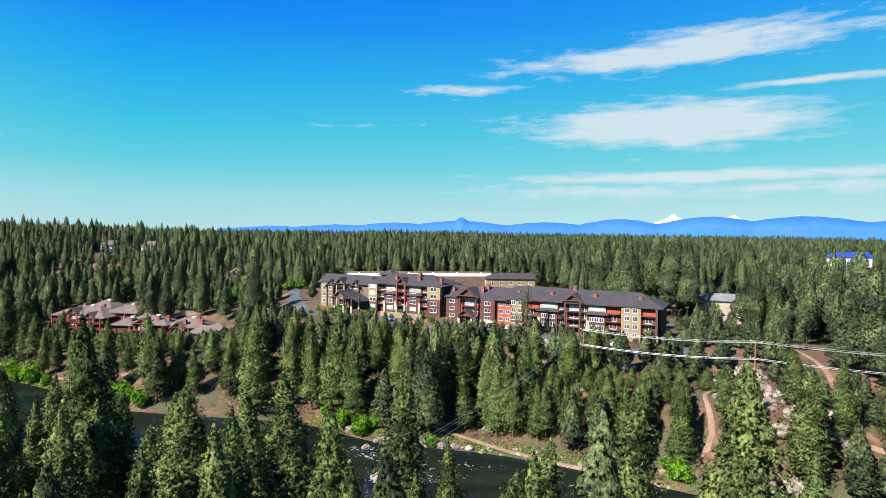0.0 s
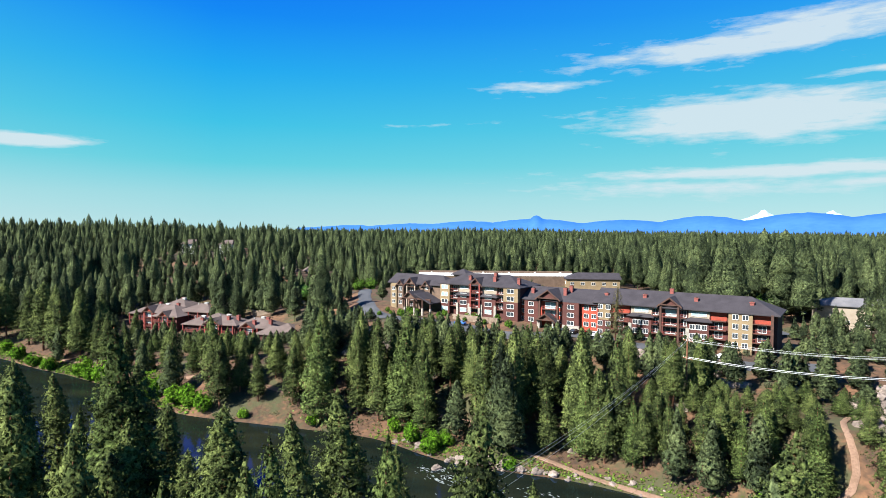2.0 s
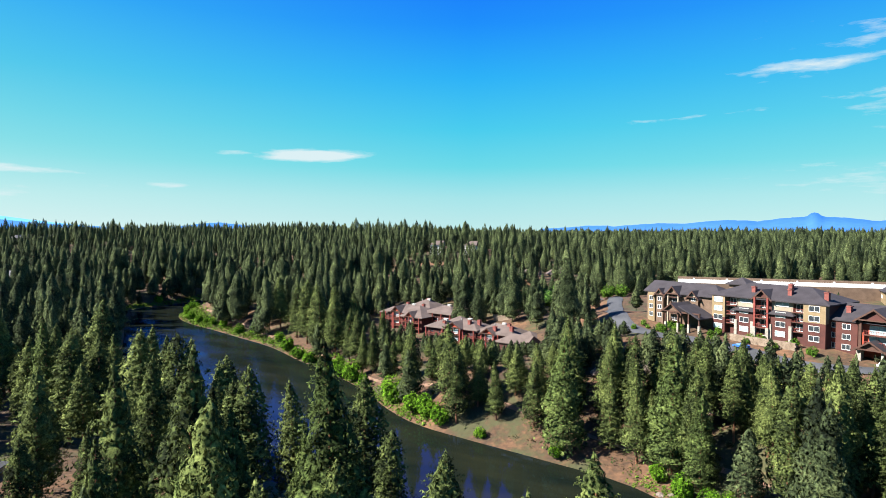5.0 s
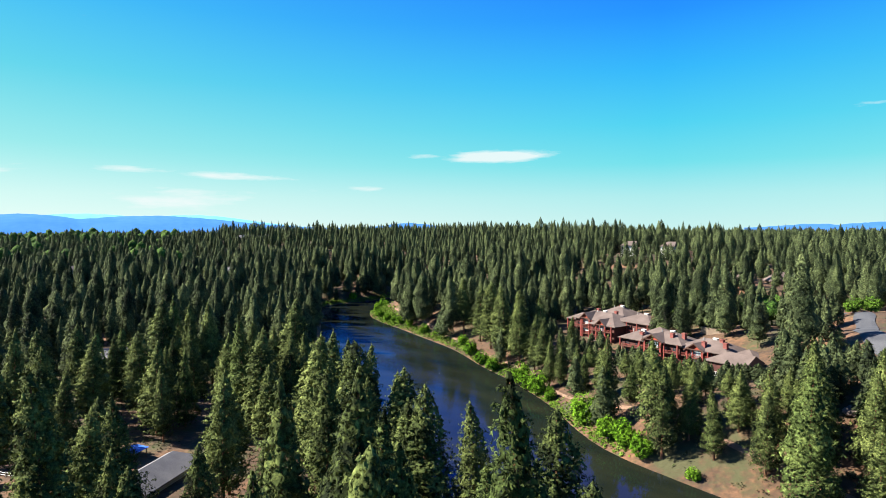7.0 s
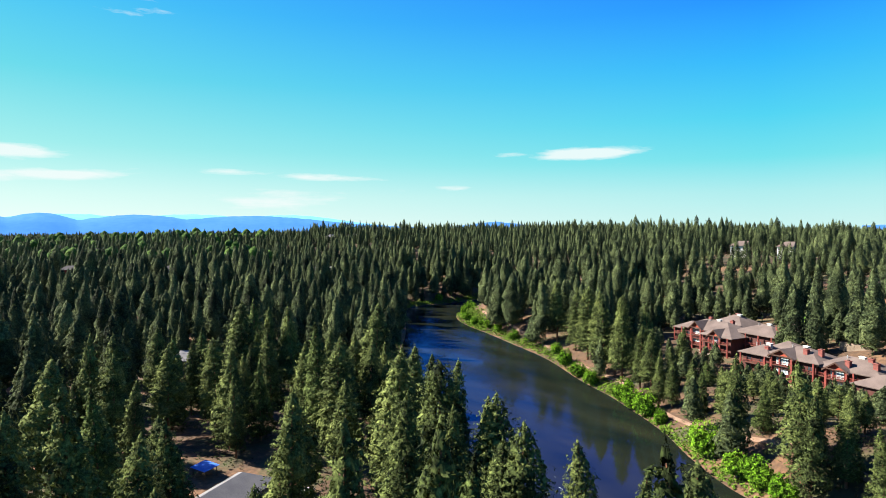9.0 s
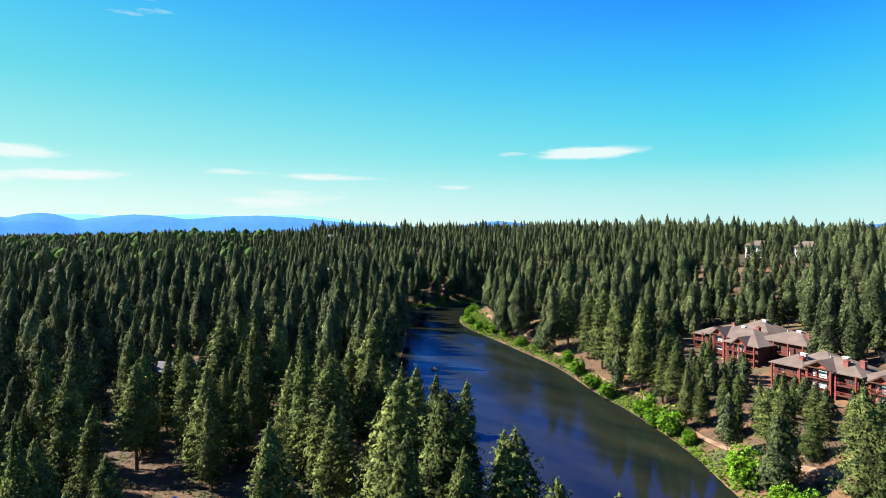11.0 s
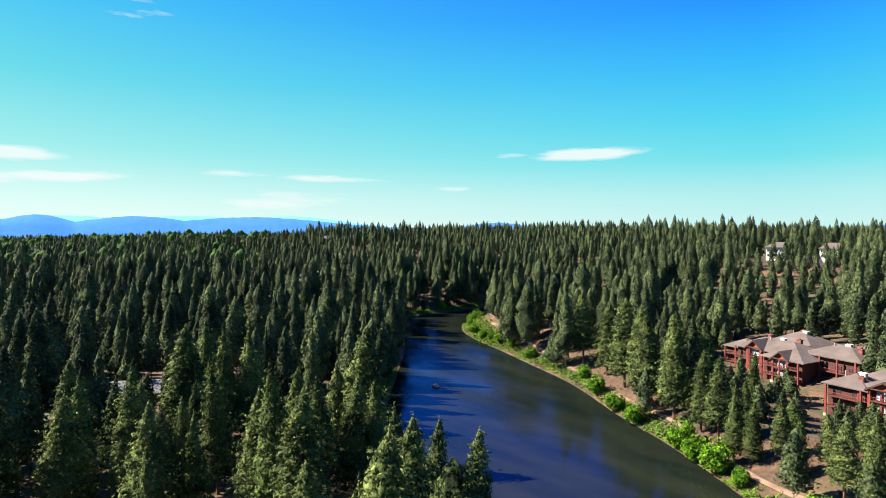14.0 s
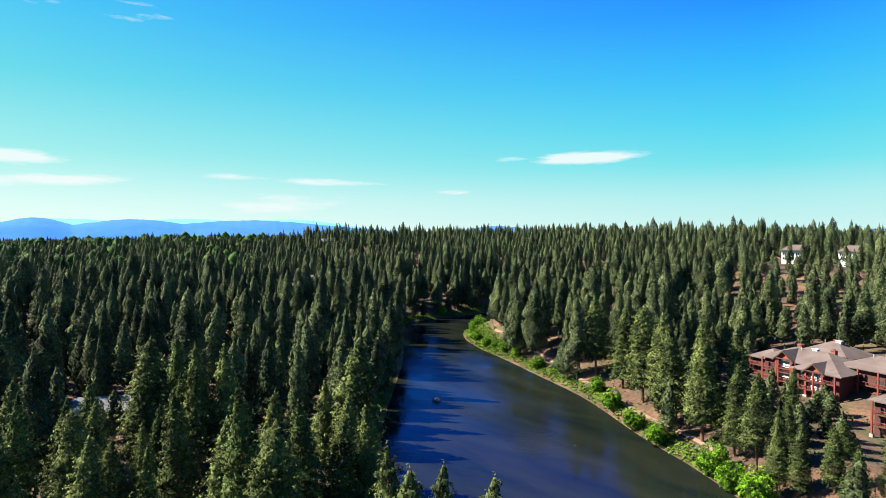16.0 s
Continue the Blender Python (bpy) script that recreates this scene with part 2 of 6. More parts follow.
def water_material():
    """Dark clear water: the bed's olive shows through, the gloss is tinted sky blue."""
    m = bpy.data.materials.new("river_water")
    m.use_nodes = True
    n, l = m.node_tree.nodes, m.node_tree.links
    n.remove(n["Principled BSDF"])
    tc = n.new("ShaderNodeTexCoord")
    turn = n.new("ShaderNodeMapping")
    turn.inputs["Rotation"].default_value = (0, 0, radians(-40))
    turn.inputs["Scale"].default_value = (0.5, 1.6, 1)
    l.new(tc.outputs["Object"], turn.inputs[0])
    small, broad, bed = n.new("ShaderNodeTexNoise"), n.new("ShaderNodeTexNoise"), n.new("ShaderNodeTexNoise")
    for t, s, d in ((small, 0.8, 6.0), (broad, 0.035, 5.0), (bed, 0.06, 6.0)):
        t.inputs["Scale"].default_value, t.inputs["Detail"].default_value = s, d
        l.new(turn.outputs[0], t.inputs["Vector"])
    swell = n.new("ShaderNodeMapRange")
    l.new(broad.outputs[0], swell.inputs[0])
    for i, v in ((1, 0.38), (2, 0.66), (3, 0.15), (4, 1.0)):
        swell.inputs[i].default_value = v
    k = n.new("ShaderNodeMath")
    k.operation = "MULTIPLY"
    l.new(small.outputs[0], k.inputs[0])
    l.new(swell.outputs[0], k.inputs[1])
    # calm below, livelier in the upper reach
    at, lively, k2 = n.new("ShaderNodeSeparateXYZ"), n.new("ShaderNodeMapRange"), n.new("ShaderNodeMath")
    l.new(tc.outputs["Object"], at.inputs[0])
    l.new(at.outputs[0], lively.inputs[0])
    for i, v in ((1, -150.0), (2, -230.0), (3, 0.14), (4, 2.4)):
        lively.inputs[i].default_value = v
    k2.operation = "MULTIPLY"
    l.new(k.outputs[0], k2.inputs[0])
    l.new(lively.outputs[0], k2.inputs[1])
    bm = n.new("ShaderNodeBump")
    bm.inputs["Strength"].default_value, bm.inputs["Distance"].default_value = 0.5, 0.22
    l.new(k2.outputs[0], bm.inputs["Height"])
    floor = n.new("ShaderNodeValToRGB")
    l.new(bed.outputs[0], floor.inputs[0])
    e = floor.color_ramp.elements
    e[0].position, e[0].color, e[1].position, e[1].color = 0.3, (0.004, 0.007, 0.006, 1), 0.75, (0.014, 0.016, 0.009, 1)
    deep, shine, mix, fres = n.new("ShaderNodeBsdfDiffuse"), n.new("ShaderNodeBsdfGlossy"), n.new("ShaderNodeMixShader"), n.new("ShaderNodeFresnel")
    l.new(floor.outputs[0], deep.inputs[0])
    # blue of the reflected sky put into the gloss colour
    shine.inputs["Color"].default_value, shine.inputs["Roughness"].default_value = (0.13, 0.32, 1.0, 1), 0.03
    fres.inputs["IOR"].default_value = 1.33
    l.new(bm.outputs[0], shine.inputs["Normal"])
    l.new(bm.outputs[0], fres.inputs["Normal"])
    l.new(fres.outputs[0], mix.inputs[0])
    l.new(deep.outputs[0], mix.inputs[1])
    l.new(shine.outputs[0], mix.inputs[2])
    l.new(mix.outputs[0], n["Material Output"].inputs[0])
    return m


GROUND, WATER = ground_material(), water_material()

# ---- the river's banks and the lie of the land ----
BANK_R = [(-425, 560), (-432, 500), (-428, 450), (-420, 410), (-408, 380), (-394, 358), (-383, 341), (-377, 327), (-354, 311), (-328, 301), (-303, 294), (-278, 286), (-238, 273), (-201, 255),
          (-177, 245), (-147, 229), (-126, 214), (-106, 204), (-70, 197), (-42, 191), (-18, 176), (13, 168), (32, 159), (50, 150), (60, 143), (110, 118), (180, 75), (420, -60)]
BANK_L = [(-465, 560), (-470, 500), (-458, 450), (-443, 412), (-435, 382), (-431, 358), (-433, 338), (-424, 314), (-383, 287), (-331, 254), (-292, 226), (-250, 196), (-225, 182), (-195, 165), (-165, 153), (-140, 150), (-123, 151),
          (-92, 148), (-75, 143), (-30, 128), (0, 118), (40, 98), (100, 65), (180, 20), (380, -110)]


def smooth_line(points, step=4.0):
    """Catmull-Rom through the points."""
    p = [np.array(q, float) for q in points]
    p = [2 * p[0] - p[1]] + p + [2 * p[-1] - p[-2]]
    res = []
    for a, b, c, d in zip(p, p[1:], p[2:], p[3:]):
        k = max(2, int(np.linalg.norm(c - b) / step))
        for u in np.arange(k) / k:
            res.append(0.5 * (2 * b + (c - a) * u + (2 * a - 5 * b + 4 * c - d) * u * u + (3 * b - a - 3 * c + d) * u ** 3))
    res.append(p[-2])
    return np.array(res)


LINE_R, LINE_L = smooth_line(BANK_R), smooth_line(BANK_L)
RIVER = np.vstack([LINE_R, LINE_L[::-1]])


def inside(poly, x, y):
    x, y = np.asarray(x, float), np.asarray(y, float)
    res = np.zeros(x.shape, bool)
    for (x0, y0), (x1, y1) in zip(poly, np.roll(poly, -1, 0)):
        if y0 != y1:
            res ^= ((y0 > y) != (y1 > y)) & (x < (x1 - x0) * (y - y0) / (y1 - y0) + x0)
    return res


def line_distance(line, x, y):
    x, y = np.asarray(x, float), np.asarray(y, float)
    best = np.full(x.shape, 1e9)
    for (x0, y0), (x1, y1) in zip(line, line[1:]):
        dx, dy = x1 - x0, y1 - y0
        u = np.clip(((x - x0) * dx + (y - y0) * dy) / (dx * dx + dy * dy + 1e-9), 0, 1)
        best = np.minimum(best, np.hypot(x - x0 - u * dx, y - y0 - u * dy))
    return best


def river_distance(x, y):
    """Metres from the water's edge, minus in the water."""
    d = np.minimum(line_distance(LINE_R, x, y), line_distance(LINE_L, x, y))
    return np.where(inside(RIVER, x, y), -d, d)


HEIGHTS = np.array([
    (-62, 290, 27), (-32, 272, 27), (-3, 256, 26.5), (30, 250, 25), (57, 230, 24), (84, 216, 23), (-25, 252, 25.5), (12, 236, 24), (45, 214, 22.5), (-52, 258, 24),
    (85, 165, 17), (43, 185, 16.6), (0, 206, 12), (-40, 222, 9), (10, 182, 4), (-45, 205, 4), (120, 150, 13), (130, 210, 21), (200, 270, 24), (-76, 336, 28), (-80, 262, 14),
    (-155, 285, 6), (-185, 300, 6), (-115, 268, 7), (-150, 345, 16), (-105, 330, 19), (-230, 330, 8), (-159, 434, 30), (-278, 520, 37), (-220, 530, 36), (-330, 430, 24),
    (-370, 385, 9), (-500, 400, 16), (-480, 340, 9), (-380, 470, 18), (-350, 620, 41), (-100, 450, 30), (0, 400, 28), (100, 350, 26), (200, 420, 27), (0, 600, 30), (300, 700, 30), (-100, 900, 33), (0, 1500, 34),
    (-600, 800, 43), (600, 1500, 32), (1200, 1800, 30), (-100, 110, 4), (-150, 120, 5), (-288, 127, 6.5), (-258, 118, 6), (-200, 60, 6), (-310, 190, 6), (-500, 275, 19), (-504, 215, 14), (-870, 490, 42), (-600, 120, 18),
    (-900, 300, 32), (-740, 520, 39), (-1500, 500, 38), (-500, -100, 20), (-900, -100, 28), (-1500, -200, 30), (0, 60, 5), (-50, 60, 5), (100, 40, 8), (0, -200, 12), (-1000, 1000, 43),
    (300, 100, 16), (500, 300, 24), (900, 700, 27), (0, 3000, 38), (-2500, 1500, 38), (-3000, 0, 34), (2500, 2500, 30),
], float)


def land(x, y):
    """The ground's height."""
    x, y = np.asarray(x, float), np.asarray(y, float)
    num, den = np.zeros(x.shape), np.zeros(x.shape)
    for px, py, pz in HEIGHTS:
        w = 1 / ((x - px) ** 2 + (y - py) ** 2 + 60.0) ** 1.6
        num, den = num + w * pz, den + w
    base = num / den
    base = base + 0.5 * np.sin(x / 17 + np.sin(y / 23)) + 0.4 * np.sin(y / 13 + x / 29)
    d = river_distance(x, y)
    u = np.clip(d / 26, 0, 1)
    bank = 0.25 + 1.1 * np.clip(d / 4, 0, 1)
    up = bank + (np.maximum(base, 2.0) - bank) * u * u * (3 - 2 * u)
    return np.where(d > 0, up, np.maximum(-1.6, 0.25 + d * 0.35))


def mesh_object(name, verts, faces, mat, parent=None):
    me = bpy.data.meshes.new(name)
    me.from_pydata([tuple(v) for v in verts], [], [tuple(f) for f in faces])
    me.materials.append(mat)
    ob = new(name, me)
    ob.parent = parent
    return ob


def spread(lo, hi, fine_lo, fine_hi, step):
    mid = list(np.arange(fine_lo, fine_hi + 1, step))
    right, left, s = [], [], step
    v = mid[-1]
    while v < hi:
        s *= 1.16
        v += s
        right.append(min(v, hi))
    v, s = mid[0], step
    while v > lo:
        s *= 1.16
        v -= s
        left.append(max(v, lo))
    return np.array(left[::-1] + mid + right)


gx, gy = spread(-4600, 4600, -460, 200, 3.5), spread(-1500, 4600, 30, 460, 3.5)
GX, GY = np.meshgrid(gx, gy)
GZ = land(GX.ravel(), GY.ravel())
nx, ny = len(gx), len(gy)
ids = np.arange(nx * ny).reshape(ny, nx)
quads = np.stack([ids[:-1, :-1], ids[:-1, 1:], ids[1:, 1:], ids[1:, :-1]], -1).reshape(-1, 4)
ground = mesh_object("ground", np.column_stack([GX.ravel(), GY.ravel(), GZ]), quads.tolist(), GROUND)
ground.data.polygons.foreach_set("use_smooth", [True] * len(ground.data.polygons))
tagged(ground, "brown forest floor of dry needles and soil", "ground", kind="structure")
TABLE = GZ.reshape(ny, nx)


def height(x, y):
    """The height of the ground sheet at one place."""
    i = int(np.clip(np.searchsorted(gx, x) - 1, 0, nx - 2))
    k = int(np.clip(np.searchsorted(gy, y) - 1, 0, ny - 2))
    u, v = (x - gx[i]) / (gx[i + 1] - gx[i]), (y - gy[k]) / (gy[k + 1] - gy[k])
    return float((TABLE[k, i] * (1 - u) + TABLE[k, i + 1] * u) * (1 - v) + (TABLE[k + 1, i] * (1 - u) + TABLE[k + 1, i + 1] * u) * v)


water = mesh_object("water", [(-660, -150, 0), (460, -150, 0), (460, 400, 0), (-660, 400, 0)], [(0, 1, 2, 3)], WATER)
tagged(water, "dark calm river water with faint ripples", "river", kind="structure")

# ---- far mountains ----
def ridge(name, label, az0, az1, far, profile, mat, base=20.0, step=0.25):
    """A mountain range along the skyline: profile gives the height in degrees at an azimuth."""
    verts, faces = [], []
    count = int((az1 - az0) / step) + 1
    for i in range(count):
        az = radians(az0 + i * step)
        top = far * math.tan(radians(max(0.02, profile(az0 + i * step)))) + 60
        for r, z in ((far - 500, base), (far - 250, base + (top - base) * 0.55), (far, top), (far + 120, base)):
            verts.append((-math.sin(az) * r, math.cos(az) * r, z))
    for i in range(count - 1):
        for k in range(3):
            faces.append((i * 4 + k, i * 4 + k + 1, i * 4 + 5 + k, i * 4 + 4 + k))
    ob = mesh_object(name, verts, faces, mat)
    ob.data.polygons.foreach_set("use_smooth", [True] * len(ob.data.polygons))
    return tagged(ob, label, "mountains", kind="structure")


# air haze put into the surface: bluish base colour and an added blue emission
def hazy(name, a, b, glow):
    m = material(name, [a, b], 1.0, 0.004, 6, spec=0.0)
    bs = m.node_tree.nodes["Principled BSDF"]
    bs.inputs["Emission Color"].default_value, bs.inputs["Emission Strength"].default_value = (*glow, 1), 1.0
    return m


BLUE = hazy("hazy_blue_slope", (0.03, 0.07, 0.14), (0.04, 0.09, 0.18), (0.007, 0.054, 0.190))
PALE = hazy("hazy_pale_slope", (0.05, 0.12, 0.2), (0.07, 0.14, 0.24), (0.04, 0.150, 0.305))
SNOW = hazy("hazy_snowy_peak", (0.40, 0.48, 0.55), (0.5, 0.56, 0.62), (0.11, 0.22, 0.29))


def hills(parts, rough=0.05):
    def profile(az):
        v = max(h * math.exp(-((az - c) / w) ** 2) for c, w, h in parts)
        return v + rough * noise.noise((az * 1.3, 0.0, 3.0)) + rough * 0.6 * noise.noise((az * 3.1, 1.0, 3.0))
    return profile


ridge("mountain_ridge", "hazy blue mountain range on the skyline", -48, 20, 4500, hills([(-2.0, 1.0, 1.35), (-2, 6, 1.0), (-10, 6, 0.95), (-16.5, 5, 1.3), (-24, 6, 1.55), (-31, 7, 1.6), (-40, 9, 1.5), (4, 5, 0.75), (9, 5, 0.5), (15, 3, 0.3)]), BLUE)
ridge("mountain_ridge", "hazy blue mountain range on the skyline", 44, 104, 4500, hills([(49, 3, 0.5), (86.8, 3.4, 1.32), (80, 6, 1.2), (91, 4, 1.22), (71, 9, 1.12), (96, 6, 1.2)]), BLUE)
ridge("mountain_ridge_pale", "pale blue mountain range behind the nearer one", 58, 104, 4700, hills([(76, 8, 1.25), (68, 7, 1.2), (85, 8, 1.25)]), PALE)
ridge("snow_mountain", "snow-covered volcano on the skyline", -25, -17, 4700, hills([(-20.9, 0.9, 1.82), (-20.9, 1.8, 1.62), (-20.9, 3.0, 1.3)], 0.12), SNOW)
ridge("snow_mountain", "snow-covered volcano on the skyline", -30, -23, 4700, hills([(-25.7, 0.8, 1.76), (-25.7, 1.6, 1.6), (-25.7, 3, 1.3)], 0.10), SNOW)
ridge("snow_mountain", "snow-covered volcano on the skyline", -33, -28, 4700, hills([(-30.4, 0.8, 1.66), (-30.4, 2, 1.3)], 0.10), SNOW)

# ---- trees ----
def part(name, verts, faces, mat, parent, label=""):
    ob = mesh_object(name, verts, faces, mat, parent)
    return tagged(ob, label) if label else ob


def tube(points, radii, sides=6):
    """A tapered tube through the points."""
    verts, faces = [], []
    for (x, y, z), r in zip(points, radii):
        for k in range(sides):
            a = 2 * math.pi * k / sides
            verts.append((x + r * math.cos(a), y + r * math.sin(a), z))
    for i in range(len(points) - 1):
        for k in range(sides):
            a, b = i * sides + k, i * sides + (k + 1) % sides
            faces.append((a, b, b + sides, a + sides))
    faces.append(tuple(range((len(points) - 1) * sides, len(points) * sides)))
    return verts, faces


def tufts(centres, sizes, blades, rng, out, width=0.34, loose=0.22):
    """Sprays of blades round the centres, leaning the way that their bough points: arrays of corners, three by three."""
    n = len(centres)
    face = rng.normal(size=(n, blades, 3)) * 0.42 + np.asarray(out)[:, None, :] * 0.8 + np.array((0, 0, 0.5))
    face /= np.linalg.norm(face, axis=2, keepdims=True)
    d = rng.normal(size=(n, blades, 3))
    d -= 0.8 * face * np.sum(d * face, axis=2, keepdims=True)
    d /= np.linalg.norm(d, axis=2, keepdims=True)
    d += np.asarray(out)[:, None, :] * 0.35
    d /= np.linalg.norm(d, axis=2, keepdims=True)
    side = np.cross(d, face)
    side /= np.linalg.norm(side, axis=2, keepdims=True) + 1e-9
    s = (np.asarray(sizes)[:, None] * rng.uniform(0.65, 1.35, (n, blades)))[..., None]
    c = np.asarray(centres)[:, None, :] + loose * s * rng.normal(size=(n, blades, 3))
    tip = c + d * s
    a, b = c + side * s * width - d * s * 0.25, c - side * s * width - d * s * 0.25
    return np.stack([a, b, tip], 2).reshape(-1, 3)


def unit(v):
    return v / (np.linalg.norm(v, axis=-1, keepdims=True) + 1e-9)


def joined(parts):
    """One set of vertices, faces and normals from several."""
    vs, fs, ns, n = [], [], [], 0
    for v, f, q in parts:
        vs.append(v)
        fs.append(np.asarray(f) + n)
        ns.append(q)
        n += len(v)
    return np.vstack(vs), np.vstack(fs), np.vstack(ns)


def girth(u, wide, blunt):
    """The half width of a crown at the height u between its lowest boughs and its tip."""
    return wide * (1 - u) ** blunt * np.minimum(1, 0.62 + u * 2.2)


def body(rng, bare, wide, blunt, sides, rings, full=0.86, rough=0.34):
    """The closed mass of a crown: uneven clumps of boughs with hollows between them."""
    p1, p2, p3 = rng.uniform(0, 6.28, 3)
    u = np.clip((np.arange(rings)[:, None] + rng.uniform(-0.3, 0.3, (rings, sides))) / rings, 0, 0.985)
    a = 6.2832 * (np.arange(sides)[None] + 0.5 * (np.arange(rings)[:, None] % 2) + rng.uniform(-0.3, 0.3, (rings, sides))) / sides
    lobe = 1 + 0.10 * np.sin(2 * a + 7 * u + p1) + 0.09 * np.sin(a - 5 * u + p2) + 0.07 * np.sin(23 * u + p3)
    swell = 1 + rough * rng.uniform(-1.0, 0.75, (rings, sides))
    r = girth(u, wide, blunt) * full * lobe * swell
    r[0] *= 0.35
    z = bare + (0.965 - bare) * u - 0.30 * (swell - 1) * r
    v = np.vstack([np.stack([r * np.cos(a), r * np.sin(a), z], -1).reshape(-1, 3), [(0, 0, 0.985), (0, 0, bare + 0.04)]])
    f = []
    for i in range(rings - 1):
        for k in range(sides):
            p, q = i * sides + k, i * sides + (k + 1) % sides
            f += [(p, q, q + sides), (p, q + sides, p + sides)] if i % 2 else [(p, q, p + sides), (q, q + sides, p + sides)]
    top = rings * sides
    f += [(top - sides + k, top - sides + (k + 1) % sides, top) for k in range(sides)] + [((k + 1) % sides, k, top + 1) for k in range(sides)]
    w = v[np.array(f)]
    flat = unit(np.cross(w[:, 1] - w[:, 0], w[:, 2] - w[:, 0]))
    mid = w.mean(1)
    out = unit(np.column_stack([mid[:, :2], np.full(len(mid), 0.3 * wide)]))
    soft = np.zeros_like(v)
    for k in range(3):
        np.add.at(soft, np.array(f)[:, k], flat)
    soft = unit(soft)[np.array(f)].reshape(-1, 3)
    w = w.reshape(-1, 3)
    return w, np.arange(len(w)).reshape(-1, 3), unit(0.7 * soft + np.repeat(0.3 * flat + 0.3 * out, 3, 0))


def stem(radius, top, sides=3):
    """A plain stem up the middle of a crown."""
    ring = [(radius * math.cos(6.2832 * k / sides), radius * math.sin(6.2832 * k / sides), -0.05) for k in range(sides)] + [(0, 0, top)]
    v = np.array(ring)
    return v, np.array([(k, (k + 1) % sides, sides) for k in range(sides)]), unit(v * np.array((1, 1, 0)) + np.array((0, 0, 0.001)))


def crown_cloud(rng, boughs, per, leaves, bare, wide, blunt, puff, leaf=0.8, ragged=0.22, droop=0.2, slim=0.55):
    """The needles of a pine one metre high: boughs round the stem, tufts along each bough, small faces round each tuft."""
    q = (np.arange(boughs) + rng.uniform(0.1, 0.9, boughs)) / boughs
    u = 0.45 * q + 0.55 * (1 - (1 - q) ** (1 / (1 + blunt)))
    a = np.arange(boughs) * 2.39996 + rng.normal(size=boughs) * 0.35
    p1, p2, p3 = rng.uniform(0, 6.28, 3)
    lobe = 1 + 0.12 * np.sin(2 * a + 7 * u + p1) + 0.10 * np.sin(a - 5 * u + p2) + 0.09 * np.sin(23 * u + p3)
    reach = girth(u, wide, blunt) * rng.uniform(1 - ragged, 1 + 0.7 * ragged, boughs) * lobe + 0.02 * wide
    slope = -droop * (1 - u) + 0.25 * u + rng.normal(size=boughs) * 0.08
    f = rng.uniform(0.74, 1.10, (boughs, per))
    r = reach[:, None] * f
    off = np.clip(rng.normal(size=(boughs, per)), -1.4, 1.4) * (0.20 * reach[:, None] * (0.5 + f) + 0.004)
    ca, sa = np.cos(a)[:, None], np.sin(a)[:, None]
    z = (bare + (0.955 - bare) * u)[:, None] + slope[:, None] * r + rng.normal(size=(boughs, per)) * 0.006
    c = np.stack([r * ca - off * sa, r * sa + off * ca, z], -1).reshape(-1, 3)
    size = (puff * rng.uniform(0.65, 1.35, (boughs, per)) * (1.08 - 0.5 * u)[:, None]).ravel()
    tips = max(1, boughs // 16)
    tip = np.column_stack([rng.normal(size=(tips, 2)) * 0.004, np.linspace(0.985, 0.91, tips)])
    c, size = np.vstack([c, tip]), np.append(size, np.linspace(0.3, 0.7, tips) * puff)
    out = unit(np.column_stack([c[:, :2], np.full(len(c), 0.35 * wide)]))
    n = len(c)
    d = unit(rng.normal(size=(n, leaves, 3)) + np.array((0, 0, 0.35)) + out[:, None] * 0.8)
    s = size[:, None, None]
    mid = c[:, None] + d * s * rng.uniform(0.35, 1.0, (n, leaves, 1)) * np.array((1.0, 1.0, 0.72))
    face = unit(d + 0.4 * out[:, None] + rng.normal(size=d.shape) * 0.45)
    e1 = unit(np.cross(face, rng.normal(size=d.shape)))
    e2 = np.cross(face, e1)
    t = np.array([0, 2.1, 4.2])[None, None, :, None] + rng.normal(size=(n, leaves, 3, 1)) * 0.3
    span = s[:, :, None] * leaf * rng.uniform(0.55, 1.3, (n, leaves, 3, 1))
    v = mid[:, :, None] + span * (np.cos(t) * e1[:, :, None] + slim * np.sin(t) * e2[:, :, None])
    look_out = unit(0.75 * d + 0.65 * out[:, None] + rng.normal(size=d.shape) * 0.18 + np.array((0, 0, 0.15)))
    flip = np.sum(np.cross(v[:, :, 1] - v[:, :, 0], v[:, :, 2] - v[:, :, 0]) * look_out, -1) < 0
    v[flip] = v[flip][:, ::-1]
    v = v.reshape(-1, 3)
    return v, np.arange(len(v)).reshape(-1, 3), np.repeat(look_out.reshape(-1, 3), 3, 0)


def tri_mesh(name, corners, mat, faces=None, normals=None):
    me = bpy.data.meshes.new(name)
    me.vertices.add(len(corners))
    index = np.arange(len(corners), dtype=np.int32) if faces is None else np.asarray(faces, np.int32).ravel()
    n = len(index)
    me.loops.add(n)
    me.polygons.add(n // 3)
    me.vertices.foreach_set("co", np.asarray(corners, np.float32).ravel())
    me.loops.foreach_set("vertex_index", index)
    me.polygons.foreach_set("loop_start", np.arange(0, n, 3, dtype=np.int32))
    if faces is not None:
        me.polygons.foreach_set("use_smooth", np.ones(n // 3, bool))
    me.update(calc_edges=True)
    if normals is not None:
        me.normals_split_custom_set_from_vertices(np.asarray(normals, np.float32))
    me.materials.append(mat)
    return me


